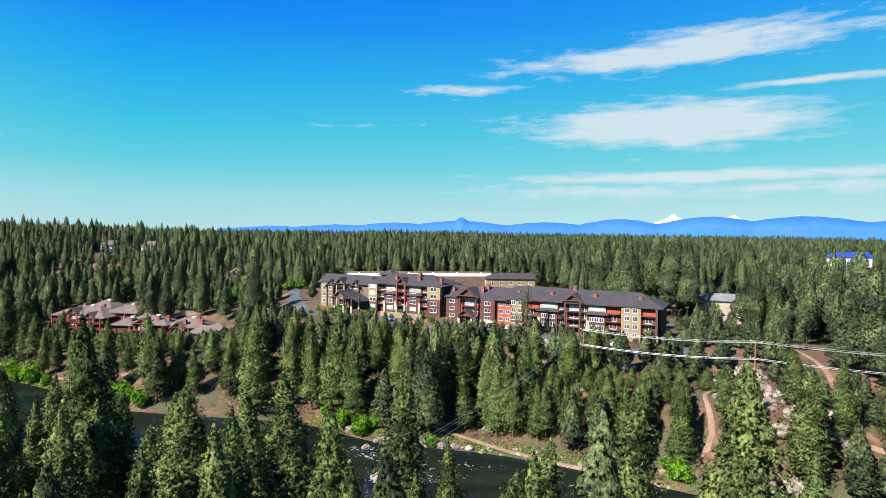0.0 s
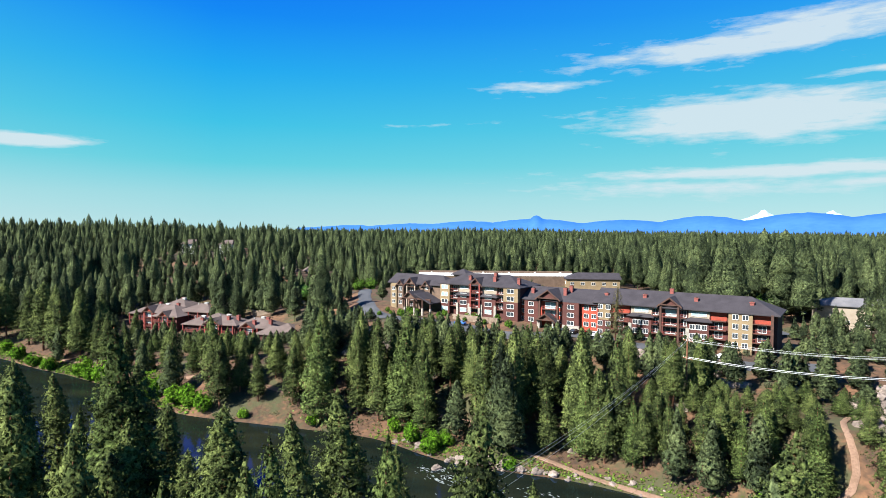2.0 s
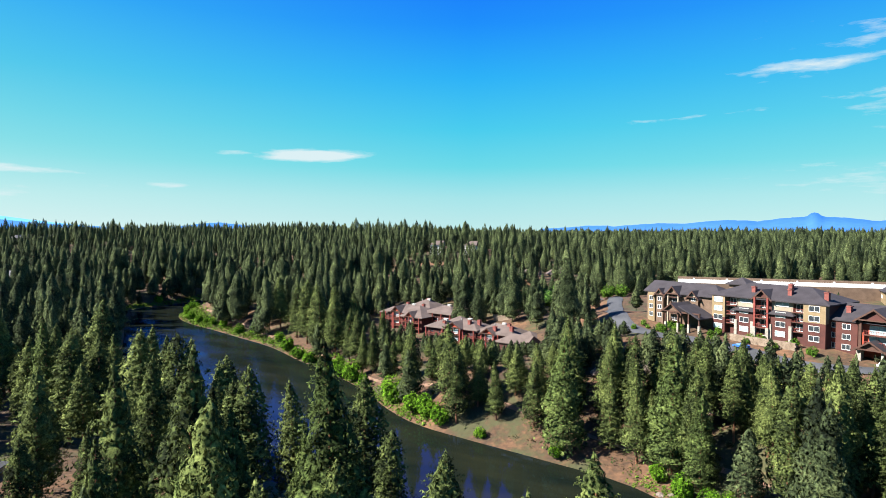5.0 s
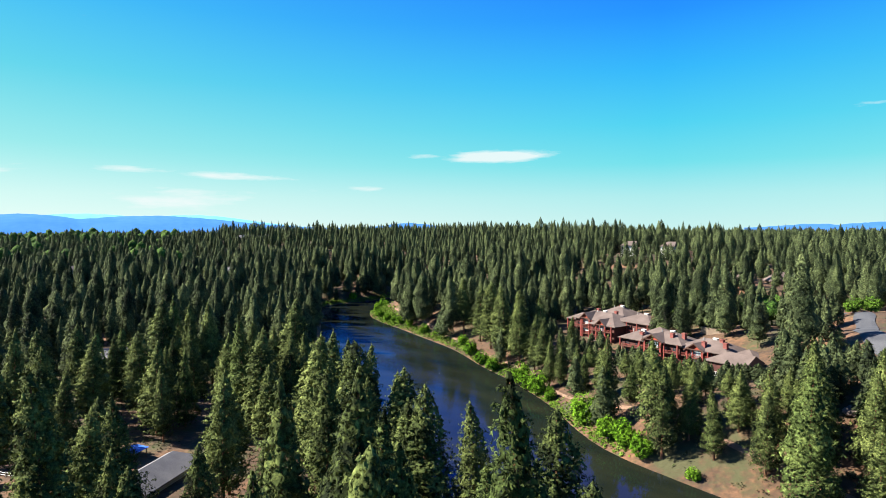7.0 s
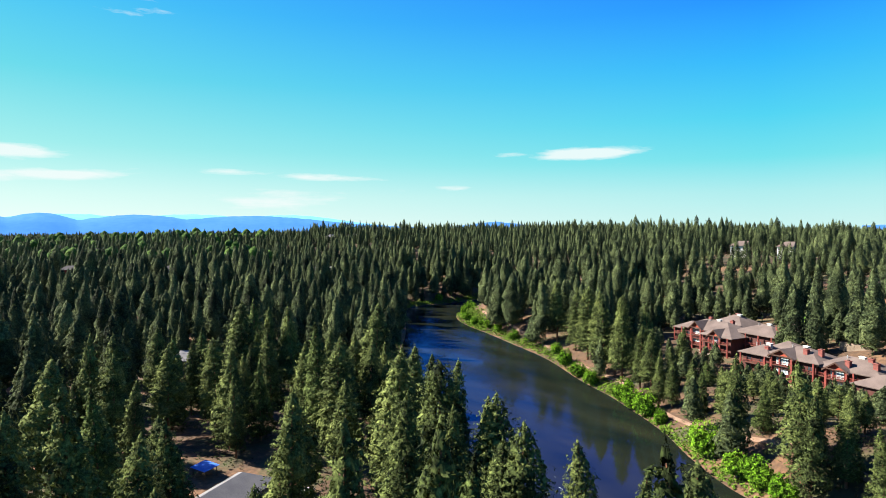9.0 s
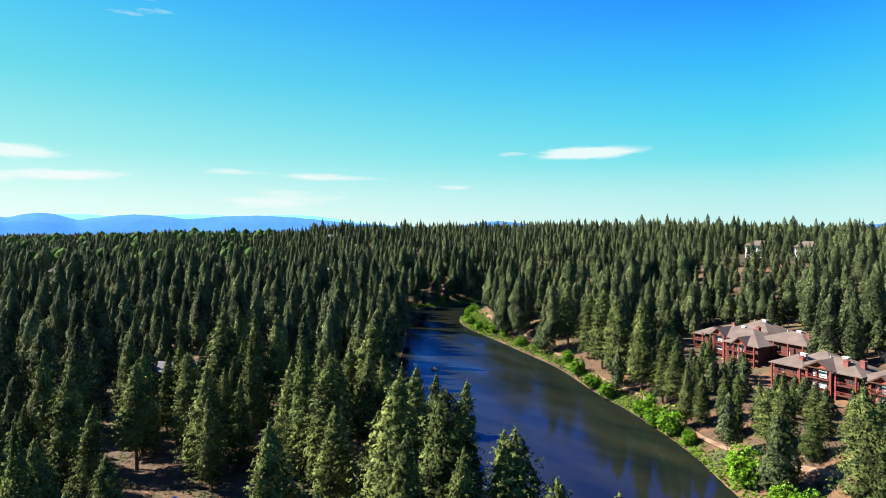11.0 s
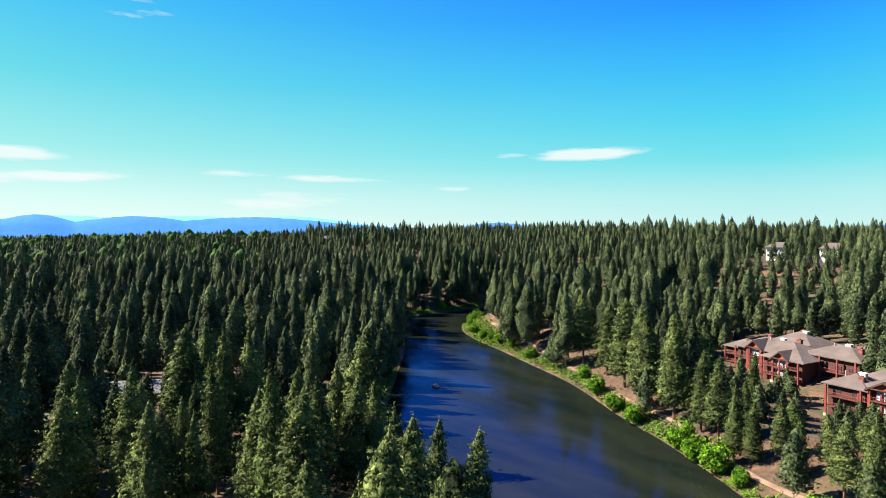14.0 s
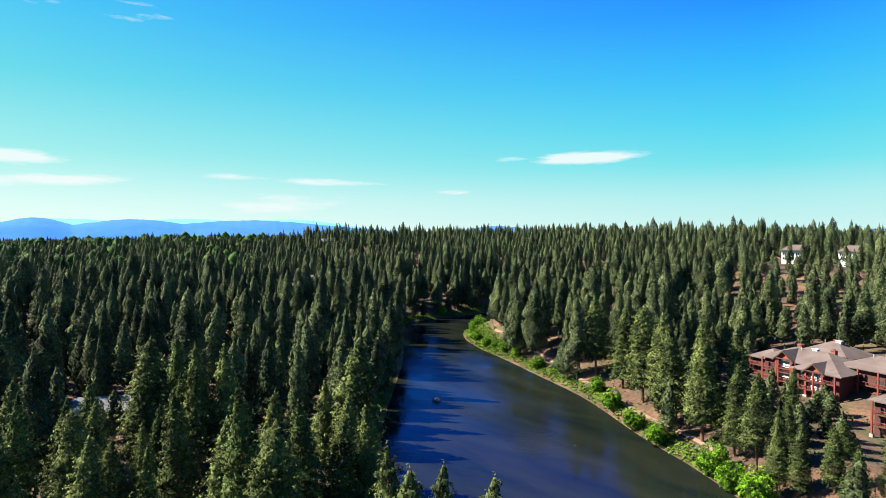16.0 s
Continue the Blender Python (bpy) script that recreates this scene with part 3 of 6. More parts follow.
def make_pine(seed, boughs, per, leaves, bare, wide, blunt, mat, label, puff=0.019, leaf=0.62, sides=20, rings=42, ragged=0.22, droop=0.2, full=0.86):
    """A pine one metre high at the origin, to be copied to its height."""
    rng = np.random.default_rng(seed)
    tree = tagged(new("pine_tree"), label, "tree", "pine trees")
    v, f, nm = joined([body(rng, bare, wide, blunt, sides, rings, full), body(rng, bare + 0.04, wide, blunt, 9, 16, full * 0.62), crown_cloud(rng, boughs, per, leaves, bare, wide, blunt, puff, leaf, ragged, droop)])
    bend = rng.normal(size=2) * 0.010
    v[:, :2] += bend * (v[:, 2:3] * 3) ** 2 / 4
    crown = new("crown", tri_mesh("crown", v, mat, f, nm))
    crown.parent = tree
    zs = [-0.03, 0.02, 0.2, 0.45, 0.7, 0.93]
    pts = [(bend[0] * (z * 3) ** 2 / 4, bend[1] * (z * 3) ** 2 / 4, z) for z in zs]
    v, f = tube(pts, [0.0165, 0.0135, 0.0115, 0.009, 0.006, 0.002], 7)
    for k in range(16):
        z = rng.uniform(bare * 0.75, 0.85)
        a = rng.uniform(0, 6.28)
        r = wide * (1 - z) * rng.uniform(0.5, 0.8)
        x0, y0 = bend * (z * 3) ** 2 / 4
        q = [(x0, y0, z), (x0 + r * 0.5 * math.cos(a), y0 + r * 0.5 * math.sin(a), z + 0.004), (x0 + r * math.cos(a), y0 + r * math.sin(a), z + 0.012)]
        v2, f2 = tube(q, [0.0028, 0.002, 0.0008], 3)
        f += [tuple(i + len(v) for i in t) for t in f2]
        v += v2
    part("trunk", v, f, BARK, tree, "reddish-brown scaly pine trunk with bare limbs")
    return tree


FOREST = np.random.default_rng(11)
# bare part of the trunk, half width, bluntness, needles
KINDS = [(0.12, 0.188, 0.72, NEEDLES, "tall green pine with an even pointed crown"), (0.24, 0.178, 0.60, NEEDLES, "tall green pine with a long bare trunk"),
         (0.05, 0.200, 0.86, FIR, "bushy deep green fir branched almost to the ground"), (0.16, 0.170, 0.46, NEEDLES, "old pine with a broad blunt crown"),
         (0.12, 0.152, 0.70, NEEDLES, "slender green pine with a narrow crown"), (0.22, 0.145, 0.66, DRY, "thin pine with sparse browning needles")]
PINES = []
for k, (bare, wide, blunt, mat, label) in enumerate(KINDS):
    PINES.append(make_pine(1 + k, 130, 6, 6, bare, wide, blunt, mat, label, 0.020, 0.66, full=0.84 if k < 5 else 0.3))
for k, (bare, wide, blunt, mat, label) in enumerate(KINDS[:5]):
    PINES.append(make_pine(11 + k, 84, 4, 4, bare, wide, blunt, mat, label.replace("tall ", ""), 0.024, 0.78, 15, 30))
# known trees: x, y, height of the tip, shape
KEY_TREES = [
    (-125, 144, 30.4, 0), (-101, 142, 29, 0), (-91, 142, 27.3, 4), (-81, 140, 32.5, 1), (-125, 133, 38.3, 3), (-140, 135, 38.2, 4), (-135, 130, 38.5, 1), (-148, 145, 34, 4), (-145, 149.5, 32.8, 4), (-143, 138, 36, 0), (-19, 106, 30, 0), (-53, 121, 29, 1), (-5.5, 108, 25, 4), (1.5, 108, 25, 4), (-43, 101, 36, 1),
    (-29, 114, 36, 0), (7, 179, 20.5, 4), (-119, 98, 27, 1), (-219, 147, 24, 0), (-215, 127, 25.3, 0), (-249, 123, 22.7, 3), (-259, 149, 22.8, 0),
    (-153, 143, 35, 4), (-169, 144, 19, 4), (-187, 133, 32, 0), (-220, 130, 27, 4), (-183, 256, 36, 3), (-176, 262, 33, 0), (-166, 268, 25, 0), (-150, 258, 17, 2), (-132, 252, 18, 0), (-124, 246, 20, 3), (-158, 250, 21, 0), (-146, 243, 20, 0), (-140, 237, 19, 2), (-152, 241, 19, 4), (-135, 241, 20, 0), (-118, 235, 21, 0), (-110, 231, 22, 3), (-104, 227, 25, 0), (-128, 230, 22, 1), (-164, 247, 27, 1), (-172, 252, 27, 0), (-156, 240, 22, 4),
    (-92, 212, 24, 0), (-84, 208, 22, 4), (-72, 207, 24, 0), (-62, 206, 22, 1), (-100, 216, 22, 0), (-50, 204, 23, 0),
    (84, 139, 33, 0), (74, 150, 31, 0), (97, 146, 34, 2), (68, 139, 27, 4), (92, 158, 33, 0), (60, 151, 26, 2), (104, 138, 34, 1),
    (31, 224, 43, 5), (-203, 268, 35, 1), (-196, 262, 33, 0), (-214, 273, 36, 3), (-228, 281, 34, 0), (-246, 288, 35, 1), (-262, 296, 34, 0), (-190, 270, 24, 4),
]
KEEP_OUT = []  # x, y, half length, half width, angle


def blocked(x, y, margin=0.0):
    res = np.zeros(np.shape(x), bool)
    for cx, cy, a, b, turn in KEEP_OUT:
        c, s = math.cos(radians(turn)), math.sin(radians(turn))
        u, v = (x - cx) * c + (y - cy) * s, -(x - cx) * s + (y - cy) * c
        res |= (np.abs(u) < a + margin) & (np.abs(v) < b + margin)
    return res


def scatter(x0, x1, y0, y1, step, rng):
    xs, ys = np.meshgrid(np.arange(x0, x1, step), np.arange(y0, y1, step))
    xs = xs + rng.uniform(-0.48, 0.48, xs.shape) * step
    ys = ys + rng.uniform(-0.48, 0.48, ys.shape) * step
    return xs.ravel(), ys.ravel()

# ---- buildings ----
WALL_DARK = material("dark_red_siding", [(0.058, 0.020, 0.017), (0.090, 0.030, 0.024)], 0.8, 0.5, 10)
WALL_RED = material("bright_red_siding", [(0.26, 0.040, 0.022), (0.34, 0.060, 0.032)], 0.8, 0.5, 10)
WALL_YELLOW = material("ochre_siding", [(0.18, 0.130, 0.070), (0.24, 0.175, 0.10)], 0.8, 0.5, 10)
WALL_CREAM = material("cream_stucco", [(0.25, 0.205, 0.155), (0.32, 0.27, 0.21)], 0.85, 0.5, 10)
WALL_BROWN = material("brown_siding", [(0.10, 0.065, 0.045), (0.15, 0.10, 0.07)], 0.85, 0.5, 10)
WALL_GREY = material("grey_siding", [(0.26, 0.26, 0.26), (0.34, 0.34, 0.33)], 0.85, 0.5, 10)
TRIM = material("dark_timber_trim", [(0.05, 0.025, 0.018), (0.085, 0.04, 0.028)], 0.7, 1.0, 8)
RED_TIMBER = material("red_timber_post", [(0.15, 0.030, 0.024), (0.21, 0.043, 0.032)], 0.7, 1.0, 8)
STONE = material("pale_stone_veneer", [(0.22, 0.20, 0.17), (0.35, 0.32, 0.275)], 0.9, 1.2, 5, bump=0.5)
SHINGLE = material("charcoal_shingles", [(0.028, 0.024, 0.028), (0.044, 0.038, 0.044)], 0.85, 0.35, 20, bump=0.3)
SHINGLE_TAN = material("weathered_brown_shingles", [(0.088, 0.065, 0.057), (0.135, 0.102, 0.090)], 0.9, 0.25, 24, bump=0.3)
SHINGLE_GREY = material("grey_shingles", [(0.11, 0.11, 0.12), (0.17, 0.165, 0.17)], 0.9, 0.3, 20, bump=0.3)
WHITE = material("white_paint", [(0.60, 0.60, 0.58), (0.72, 0.72, 0.70)], 0.6, 0.6, 8)
BLUE_ROOF = material("blue_metal_roof", [(0.012, 0.035, 0.20), (0.020, 0.050, 0.27)], 0.45, 0.2, 10, spec=0.5)
CHIMNEY = material("red_brick_chimney", [(0.17, 0.050, 0.042), (0.24, 0.078, 0.066)], 0.9, 1.5, 6)
ASPHALT = material("grey_asphalt", [(0.045, 0.048, 0.055), (0.075, 0.078, 0.086)], 0.9, 0.15, 20, bump=0.2)
GLASS = material("window_glass", [(0.025, 0.03, 0.035), (0.05, 0.06, 0.07)], 0.06, 0.4, 4, spec=0.8)
BLINDS = material("window_with_pale_blind", [(0.22, 0.30, 0.32), (0.34, 0.42, 0.44)], 0.25, 0.6, 4, spec=0.7)


class Shape:
    """Corners and faces gathered for one mesh."""

    def __init__(self):
        self.v, self.f = [], []

    def add(self, verts, faces):
        k = len(self.v)
        self.v += list(verts)
        self.f += [tuple(i + k for i in f) for f in faces]
        return self

    def box(self, x0, x1, y0, y1, z0, z1):
        v = [(x, y, z) for z in (z0, z1) for y in (y0, y1) for x in (x0, x1)]
        return self.add(v, [(0, 2, 3, 1), (4, 5, 7, 6), (0, 1, 5, 4), (2, 6, 7, 3), (0, 4, 6, 2), (1, 3, 7, 5)])

    def lattice(self, xs, zs, holes, y0, y1):
        """A pierced panel in one piece: cells between the cuts xs and zs, but for the holes."""
        solid = {(i, k) for i in range(len(xs) - 1) for k in range(len(zs) - 1)} - set(holes)
        at = {}
        verts, faces = [], []

        def p(i, k, y):
            if (i, k, y) not in at:
                at[i, k, y] = len(verts)
                verts.append((xs[i], (y0, y1)[y], zs[k]))
            return at[i, k, y]

        for i, k in sorted(solid):
            faces.append((p(i, k, 0), p(i + 1, k, 0), p(i + 1, k + 1, 0), p(i, k + 1, 0)))
            faces.append((p(i, k + 1, 1), p(i + 1, k + 1, 1), p(i + 1, k, 1), p(i, k, 1)))
            for di, dk, a, b in ((0, -1, (i, k), (i + 1, k)), (0, 1, (i + 1, k + 1), (i, k + 1)), (-1, 0, (i, k + 1), (i, k)), (1, 0, (i + 1, k), (i + 1, k + 1))):
                if (i + di, k + dk) not in solid:
                    faces.append((p(*b, 0), p(*a, 0), p(*a, 1), p(*b, 1)))
        return self.add(verts, faces)

    def hip(self, x0, x1, y0, y1, ze, zr, over=0.8, thick=0.35, gable0=False, gable1=False):
        """A hipped roof along the longer side, its ends gabled where told."""
        x0, x1, y0, y1 = x0 - over, x1 + over, y0 - over, y1 + over
        if x1 - x0 >= y1 - y0:
            h, m = (y1 - y0) / 2, (y0 + y1) / 2
            a, b = (x0 + (0 if gable0 else h), m), (x1 - (0 if gable1 else h), m)
            if a[0] > b[0]:
                a = b = ((x0 + x1) / 2, m)
            sides = [(0, 1, 9, 8), (1, 2, 9), (2, 3, 8, 9), (3, 0, 8)]
        else:
            h, m = (x1 - x0) / 2, (x0 + x1) / 2
            a, b = (m, y0 + (0 if gable0 else h)), (m, y1 - (0 if gable1 else h))
            sides = [(0, 1, 8), (1, 2, 9, 8), (2, 3, 9), (3, 0, 8, 9)]
        base = [(x0, y0), (x1, y0), (x1, y1), (x0, y1)]
        v = [(x, y, ze) for x, y in base] + [(x, y, ze - thick) for x, y in base] + [(*a, zr), (*b, zr)]
        f = sides + [(4, 5, 1, 0), (5, 6, 2, 1), (6, 7, 3, 2), (7, 4, 0, 3), (7, 6, 5, 4)]
        return self.add(v, f)

    def make(self, name, mat, parent, label=""):
        return part(name, self.v, self.f, mat, parent, label)


def site(name, x, y, z, turn, label, category, group=""):
    ob = tagged(new(name), label, category, group)
    ob.matrix_world = pose(x, y, z, 0, 0, turn)
    return ob


WINDOW_MESHES = {}


def window(parent, x, y, z, w, h, face="front", glass=None, frame=None):
    """A window: frame with mullion and sill, and its pane, on a wall that looks along -y (front), +x or -x."""
    key = (round(w, 2), round(h, 2), glass or GLASS, frame or WHITE)
    if key not in WINDOW_MESHES:
        s, b = Shape(), 0.085
        if w > 1.3:
            s.lattice([-w / 2, -w / 2 + b, -0.05, 0.05, w / 2 - b, w / 2], [-0.1, b, h - b, h], [(1, 1), (3, 1)], -0.12, 0.05)
        else:
            s.lattice([-w / 2, -w / 2 + b, w / 2 - b, w / 2], [-0.1, b, h - b, h], [(1, 1)], -0.12, 0.05)
        a = part("window", s.v, s.f, frame or WHITE, parent)
        p = Shape().box(-w / 2 + b, w / 2 - b, -0.03, 0.02, b, h - b).make("pane", glass or GLASS, a)
        WINDOW_MESHES[key] = (a.data, p.data)
    else:
        a = new("window", WINDOW_MESHES[key][0])
        a.parent = parent
        p = new("pane", WINDOW_MESHES[key][1])
        p.parent = a
    a.matrix_local = pose(x, y, z, 0, 0, {"front": 0, "right": 90, "left": -90, "back": 180}[face])
    return a


def balcony(parent, x0, x1, y0, y1, z, rail=None, slab=None):
    b = Shape().box(x0, x1, y0, y1, z - 0.25, z).make("balcony", slab or TRIM, parent)
    k = max(2, int((x1 - x0) / 0.4))
    xs = []
    for i in range(k + 1):
        xx = x0 + (x1 - x0 - 0.06) * i / k
        xs += [xx, xx + 0.06]
    s = Shape().lattice(xs, [z, z + 0.08, z + 0.98, z + 1.08], [(2 * i + 1, 1) for i in range(k)], y0, y0 + 0.07)
    s.make("railing", rail or RED_TIMBER, b)
    return b


def chimney(parent, x, y, z0, z1, w=1.2):
    z1 -= 0.5
    c = Shape().box(x - w / 2, x + w / 2, y - w / 2, y + w / 2, z0, z1 - 0.25).box(x - w / 2 - 0.12, x + w / 2 + 0.12, y - w / 2 - 0.12, y + w / 2 + 0.12, z1 - 0.25, z1).make("chimney", CHIMNEY, parent)
    Shape().box(x - 0.3, x + 0.3, y - 0.3, y + 0.3, z1, z1 + 0.3).make("chimney_cap", TRIM, c)


def gable(parent, x0, x1, y0, y1, ze, zr, mat, wall, truss=True):
    """A gabled roof that runs in from a front face, with its boarded front and bargeboards."""
    m, o = (x0 + x1) / 2, 0.7
    k = (zr - ze) / (m - x0)
    a, b, ya = x0 - o, x1 + o, y0 - 0.9
    zl = ze - o * k
    v = []
    for y in (ya, y1):
        v += [(a, y, zl), (m, y, zr), (b, y, zl), (a, y, zl - 0.35), (m, y, zr - 0.35), (b, y, zl - 0.35)]
    f = [(0, 6, 7, 1), (1, 7, 8, 2), (3, 4, 10, 9), (4, 5, 11, 10), (0, 1, 4, 3), (1, 2, 5, 4), (6, 9, 10, 7), (7, 10, 11, 8), (0, 3, 9, 6), (2, 8, 11, 5)]
    part("gable_roof", v, f, mat, parent)
    part("gable_wall", [(x0, y0, ze - 0.3), (x1, y0, ze - 0.3), (m, y0, zr - 0.4), (x0, y0 + 0.3, ze - 0.3), (x1, y0 + 0.3, ze - 0.3), (m, y0 + 0.3, zr - 0.4)],
         [(0, 1, 2), (5, 4, 3), (0, 3, 4, 1), (1, 4, 5, 2), (2, 5, 3, 0)], wall, parent)
    if truss:
        s = Shape()
        s.add([(a, ya - 0.06, zl - 0.5), (m, ya - 0.06, zr - 0.5), (m, ya - 0.06, zr + 0.03), (a, ya - 0.06, zl + 0.03), (a, ya + 0.1, zl - 0.5), (m, ya + 0.1, zr - 0.5), (m, ya + 0.1, zr + 0.03), (a, ya + 0.1, zl + 0.03)],
              [(0, 1, 2, 3), (7, 6, 5, 4), (3, 2, 6, 7), (0, 4, 5, 1), (0, 3, 7, 4), (1, 5, 6, 2)])
        s.add([(b, ya - 0.06, zl - 0.5), (m, ya - 0.06, zr - 0.5), (m, ya - 0.06, zr + 0.03), (b, ya - 0.06, zl + 0.03), (b, ya + 0.1, zl - 0.5), (m, ya + 0.1, zr - 0.5), (m, ya + 0.1, zr + 0.03), (b, ya + 0.1, zl + 0.03)],
              [(3, 2, 1, 0), (4, 5, 6, 7), (7, 6, 2, 3), (1, 5, 4, 0), (4, 7, 3, 0), (2, 6, 5, 1)])
        s.box(x0 - 0.2, x1 + 0.2, ya, ya + 0.25, ze - 0.2, ze + 0.15)
        s.make("bargeboard", TRIM, parent)


def lodge():
    """The long four-storey lodge above the river, with its set-back wing."""
    KEEP_OUT.append((-3.6 - 28 * 0.887 + 8 * 0.462, 252.6 + 28 * 0.462 + 8 * 0.887, 38, 18, -27.5))
    KEEP_OUT.append((-3.6 + 43 * 0.887 + 20 * 0.462, 252.6 - 43 * 0.462 + 20 * 0.887, 47, 16, -27.5))
    L = site("lodge_building", -3.6, 252.6, 0, -27.5, "long four-storey lodge in red, brown and ochre siding with charcoal roofs", "apartment building")
    st = 2.9
    # main wing and far wing
    z0, ze = 26.6, 38.4
    Shape().box(-32, 3.6, 1.6, 16, z0 - 6, ze).make("wall", WALL_DARK, L)
    Shape().hip(-32, 3.6, 0.4, 17, ze, 42.4, 1.0).make("roof", SHINGLE, L)
    Shape().box(-61, -32, 3.5, 15, z0 - 6, 37.0).make("wall", WALL_BROWN, L)
    Shape().hip(-61, -31, 3.5, 15, 37.0, 40.6, 0.9, gable0=True).make("roof", SHINGLE, L)
    Shape().box(-34, -28, 13, 19, 34, 41.2).make("wall", WALL_BROWN, L)
    Shape().hip(-34, -28, 13, 19, 41.2, 43.4, 0.9).make("roof", SHINGLE, L)
    # (x0, x1, forward, top, lower wall, upper wall, columns)
    bays = [(-31.8, -27.2, 0.4, ze, WALL_DARK, WALL_YELLOW, 1, BLINDS), (-23.7, -18.0, 0.0, ze, WALL_DARK, WALL_CREAM, 1, BLINDS), (-12.6, -6.2, 0.0, ze, WALL_DARK, WALL_CREAM, 1, BLINDS), (-2.6, 3.6, 0.4, ze, WALL_DARK, WALL_YELLOW, 1, GLASS)]
    for n, (x0, x1, fwd, top, low, high, cols, glass) in enumerate(bays):
        cut = top - (4.2 if high is WALL_CREAM else 5.6 if n == 3 else 7.2)
        Shape().box(x0, x1, -fwd, 1.7, z0 - 6, cut).make("wall", low, L)
        Shape().box(x0, x1, -fwd if high is not WALL_CREAM else 1.0, 1.7, cut, top - 0.2).make("wall", high, L)
        if high is WALL_CREAM:
            Shape().hip(x0 - 0.4, x1 + 0.4, -fwd - 0.2, 1.9, cut, cut + 1.0, 0.7, 0.25).make("canopy_roof", SHINGLE, L)
            for xx in (x0 - 0.3, x1 - 0.6):
                Shape().box(xx, xx + 0.9, -fwd - 0.35, 0.6, z0 - 5, cut - 3.3).make("stone_pier", STONE, L)
        for k in range(4):
            if high is WALL_CREAM and k == 3:
                window(L, (x0 + x1) / 2, 0.98, z0 + k * st + 1.3, 4.0, 1.25, glass=BLINDS)
            else:
                window(L, (x0 + x1) / 2, -fwd - 0.03, z0 + k * st + 0.9, 3.0, 1.6, glass=glass if k % 3 != 1 else GLASS)
    # balconies between the bays
    for x0, x1 in ((-27.2, -23.7), (-18.0, -17.2), (-6.2, -2.6)):
        for k in range(1, 4):
            balcony(L, x0 + 0.02, x1 - 0.02, 0.1, 1.58, z0 + k * st)
            if x1 - x0 > 2:
                window(L, (x0 + x1) / 2, 1.57, z0 + k * st + 0.15, 2.2, 2.1)
    # gabled balcony bay
    for xx in (-17.4, -13.3):
        Shape().box(xx, xx + 0.6, -0.9, -0.3, z0 + 3, ze + 0.4).make("post", RED_TIMBER, L)
        Shape().box(xx - 0.15, xx + 0.75, -1.05, -0.15, z0 - 5, z0 + 3).make("stone_pier", STONE, L)
    for k in range(0, 4):
        balcony(L, -16.8, -13.3, -0.8, 1.58, z0 + k * st)
        window(L, -15.05, 1.57, z0 + k * st + 0.15, 2.4, 2.1)
    gable(L, -17.6, -12.5, 0.2, 8, ze + 0.4, 41.3, SHINGLE, WALL_DARK)
    for x in (-19.5, -8.2, 2.2):
        chimney(L, x, 3.4, ze, 42.2)
    chimney(L, -9.3, 5.8, ze + 2, 43.6)
    # far wing front
    for x0, x1, w in ((-59.5, -56.5, WALL_YELLOW), (-55.8, -52.8, WALL_BROWN)):
        Shape().box(x0, x1, 2.2, 3.6, z0 - 4, 36.6).make("wall", w, L)
        for k in range(3):
            window(L, (x0 + x1) / 2, 2.17, z0 + k * st + 1.4, 1.7, 1.5)
    gable(L, -56.2, -52.4, 2.4, 8, 36.2, 38.4, SHINGLE, WALL_CREAM)
    for k in range(4):
        balcony(L, -50.6, -46.8, 2.0, 3.48, z0 + 0.4 + k * st, rail=TRIM)
        window(L, -48.7, 3.47, z0 + 0.6 + k * st, 2.4, 2.0)
    for xx in (-51.0, -46.8):
        Shape().box(xx, xx + 0.5, 1.9, 2.4, z0 - 4, 37).make("post", WALL_CREAM, L)
    gable(L, -51.2, -46.2, 2.2, 9, 36.9, 39.6, SHINGLE, WALL_BROWN)
    gable(L, -42.6, -38.8, 2.4, 9, 36.4, 38.6, SHINGLE, WALL_CREAM)
    Shape().box(-42.4, -39.0, 2.6, 3.6, z0, 36.4).make("wall", WALL_BROWN, L)
    window(L, -40.7, 2.57, 35.0, 1.6, 1.4)
    # porte-cochere
    for xx in (-45.5, -40.6, -36.5, -32.6):
        Shape().box(xx, xx + 0.7, -7.0, -6.3, z0 - 3, z0 + 1.6).make("stone_pier", STONE, L)
        Shape().box(xx + 0.12, xx + 0.58, -6.9, -6.4, z0 + 1.6, z0 + 5.6).make("post", TRIM, L)
    gable(L, -46.0, -39.0, -6.8, 3, z0 + 5.4, z0 + 8.2, SHINGLE, WALL_BROWN)
    v = [(-39.6, -7.8, z0 + 7.6), (-31.5, -7.8, z0 + 3.9), (-31.5, 1.5, z0 + 3.9), (-39.6, 1.5, z0 + 7.6)]
    part("porch_roof", v + [(x, y, z - 0.35) for x, y, z in v], [(0, 1, 2, 3), (7, 6, 5, 4), (0, 4, 5, 1), (1, 5, 6, 2), (2, 6, 7, 3), (3, 7, 4, 0)], SHINGLE, L)
    part("porch_beam", *Shape_beam(-45.5, -32, -6.8, -6.3, z0 + 5.0, z0 + 5.5), TRIM, L)
    # lower wing, near part (x to 31) and long part
    turn = radians(-27.5)
    L = site("lodge_wing", -3.6 + 2.4 * math.cos(turn) + 9.2 * math.sin(turn), 252.6 + 2.4 * math.sin(turn) - 9.2 * math.cos(turn), 1.0, -27.5, "long four-storey lodge wing in red and brown siding with charcoal roofs", "apartment building")
    y = 12.2
    zb, zf = 22.0, 33.4
    Shape().box(1.4, 31, y, y + 15, zb - 5, zf).make("wall", WALL_RED, L)
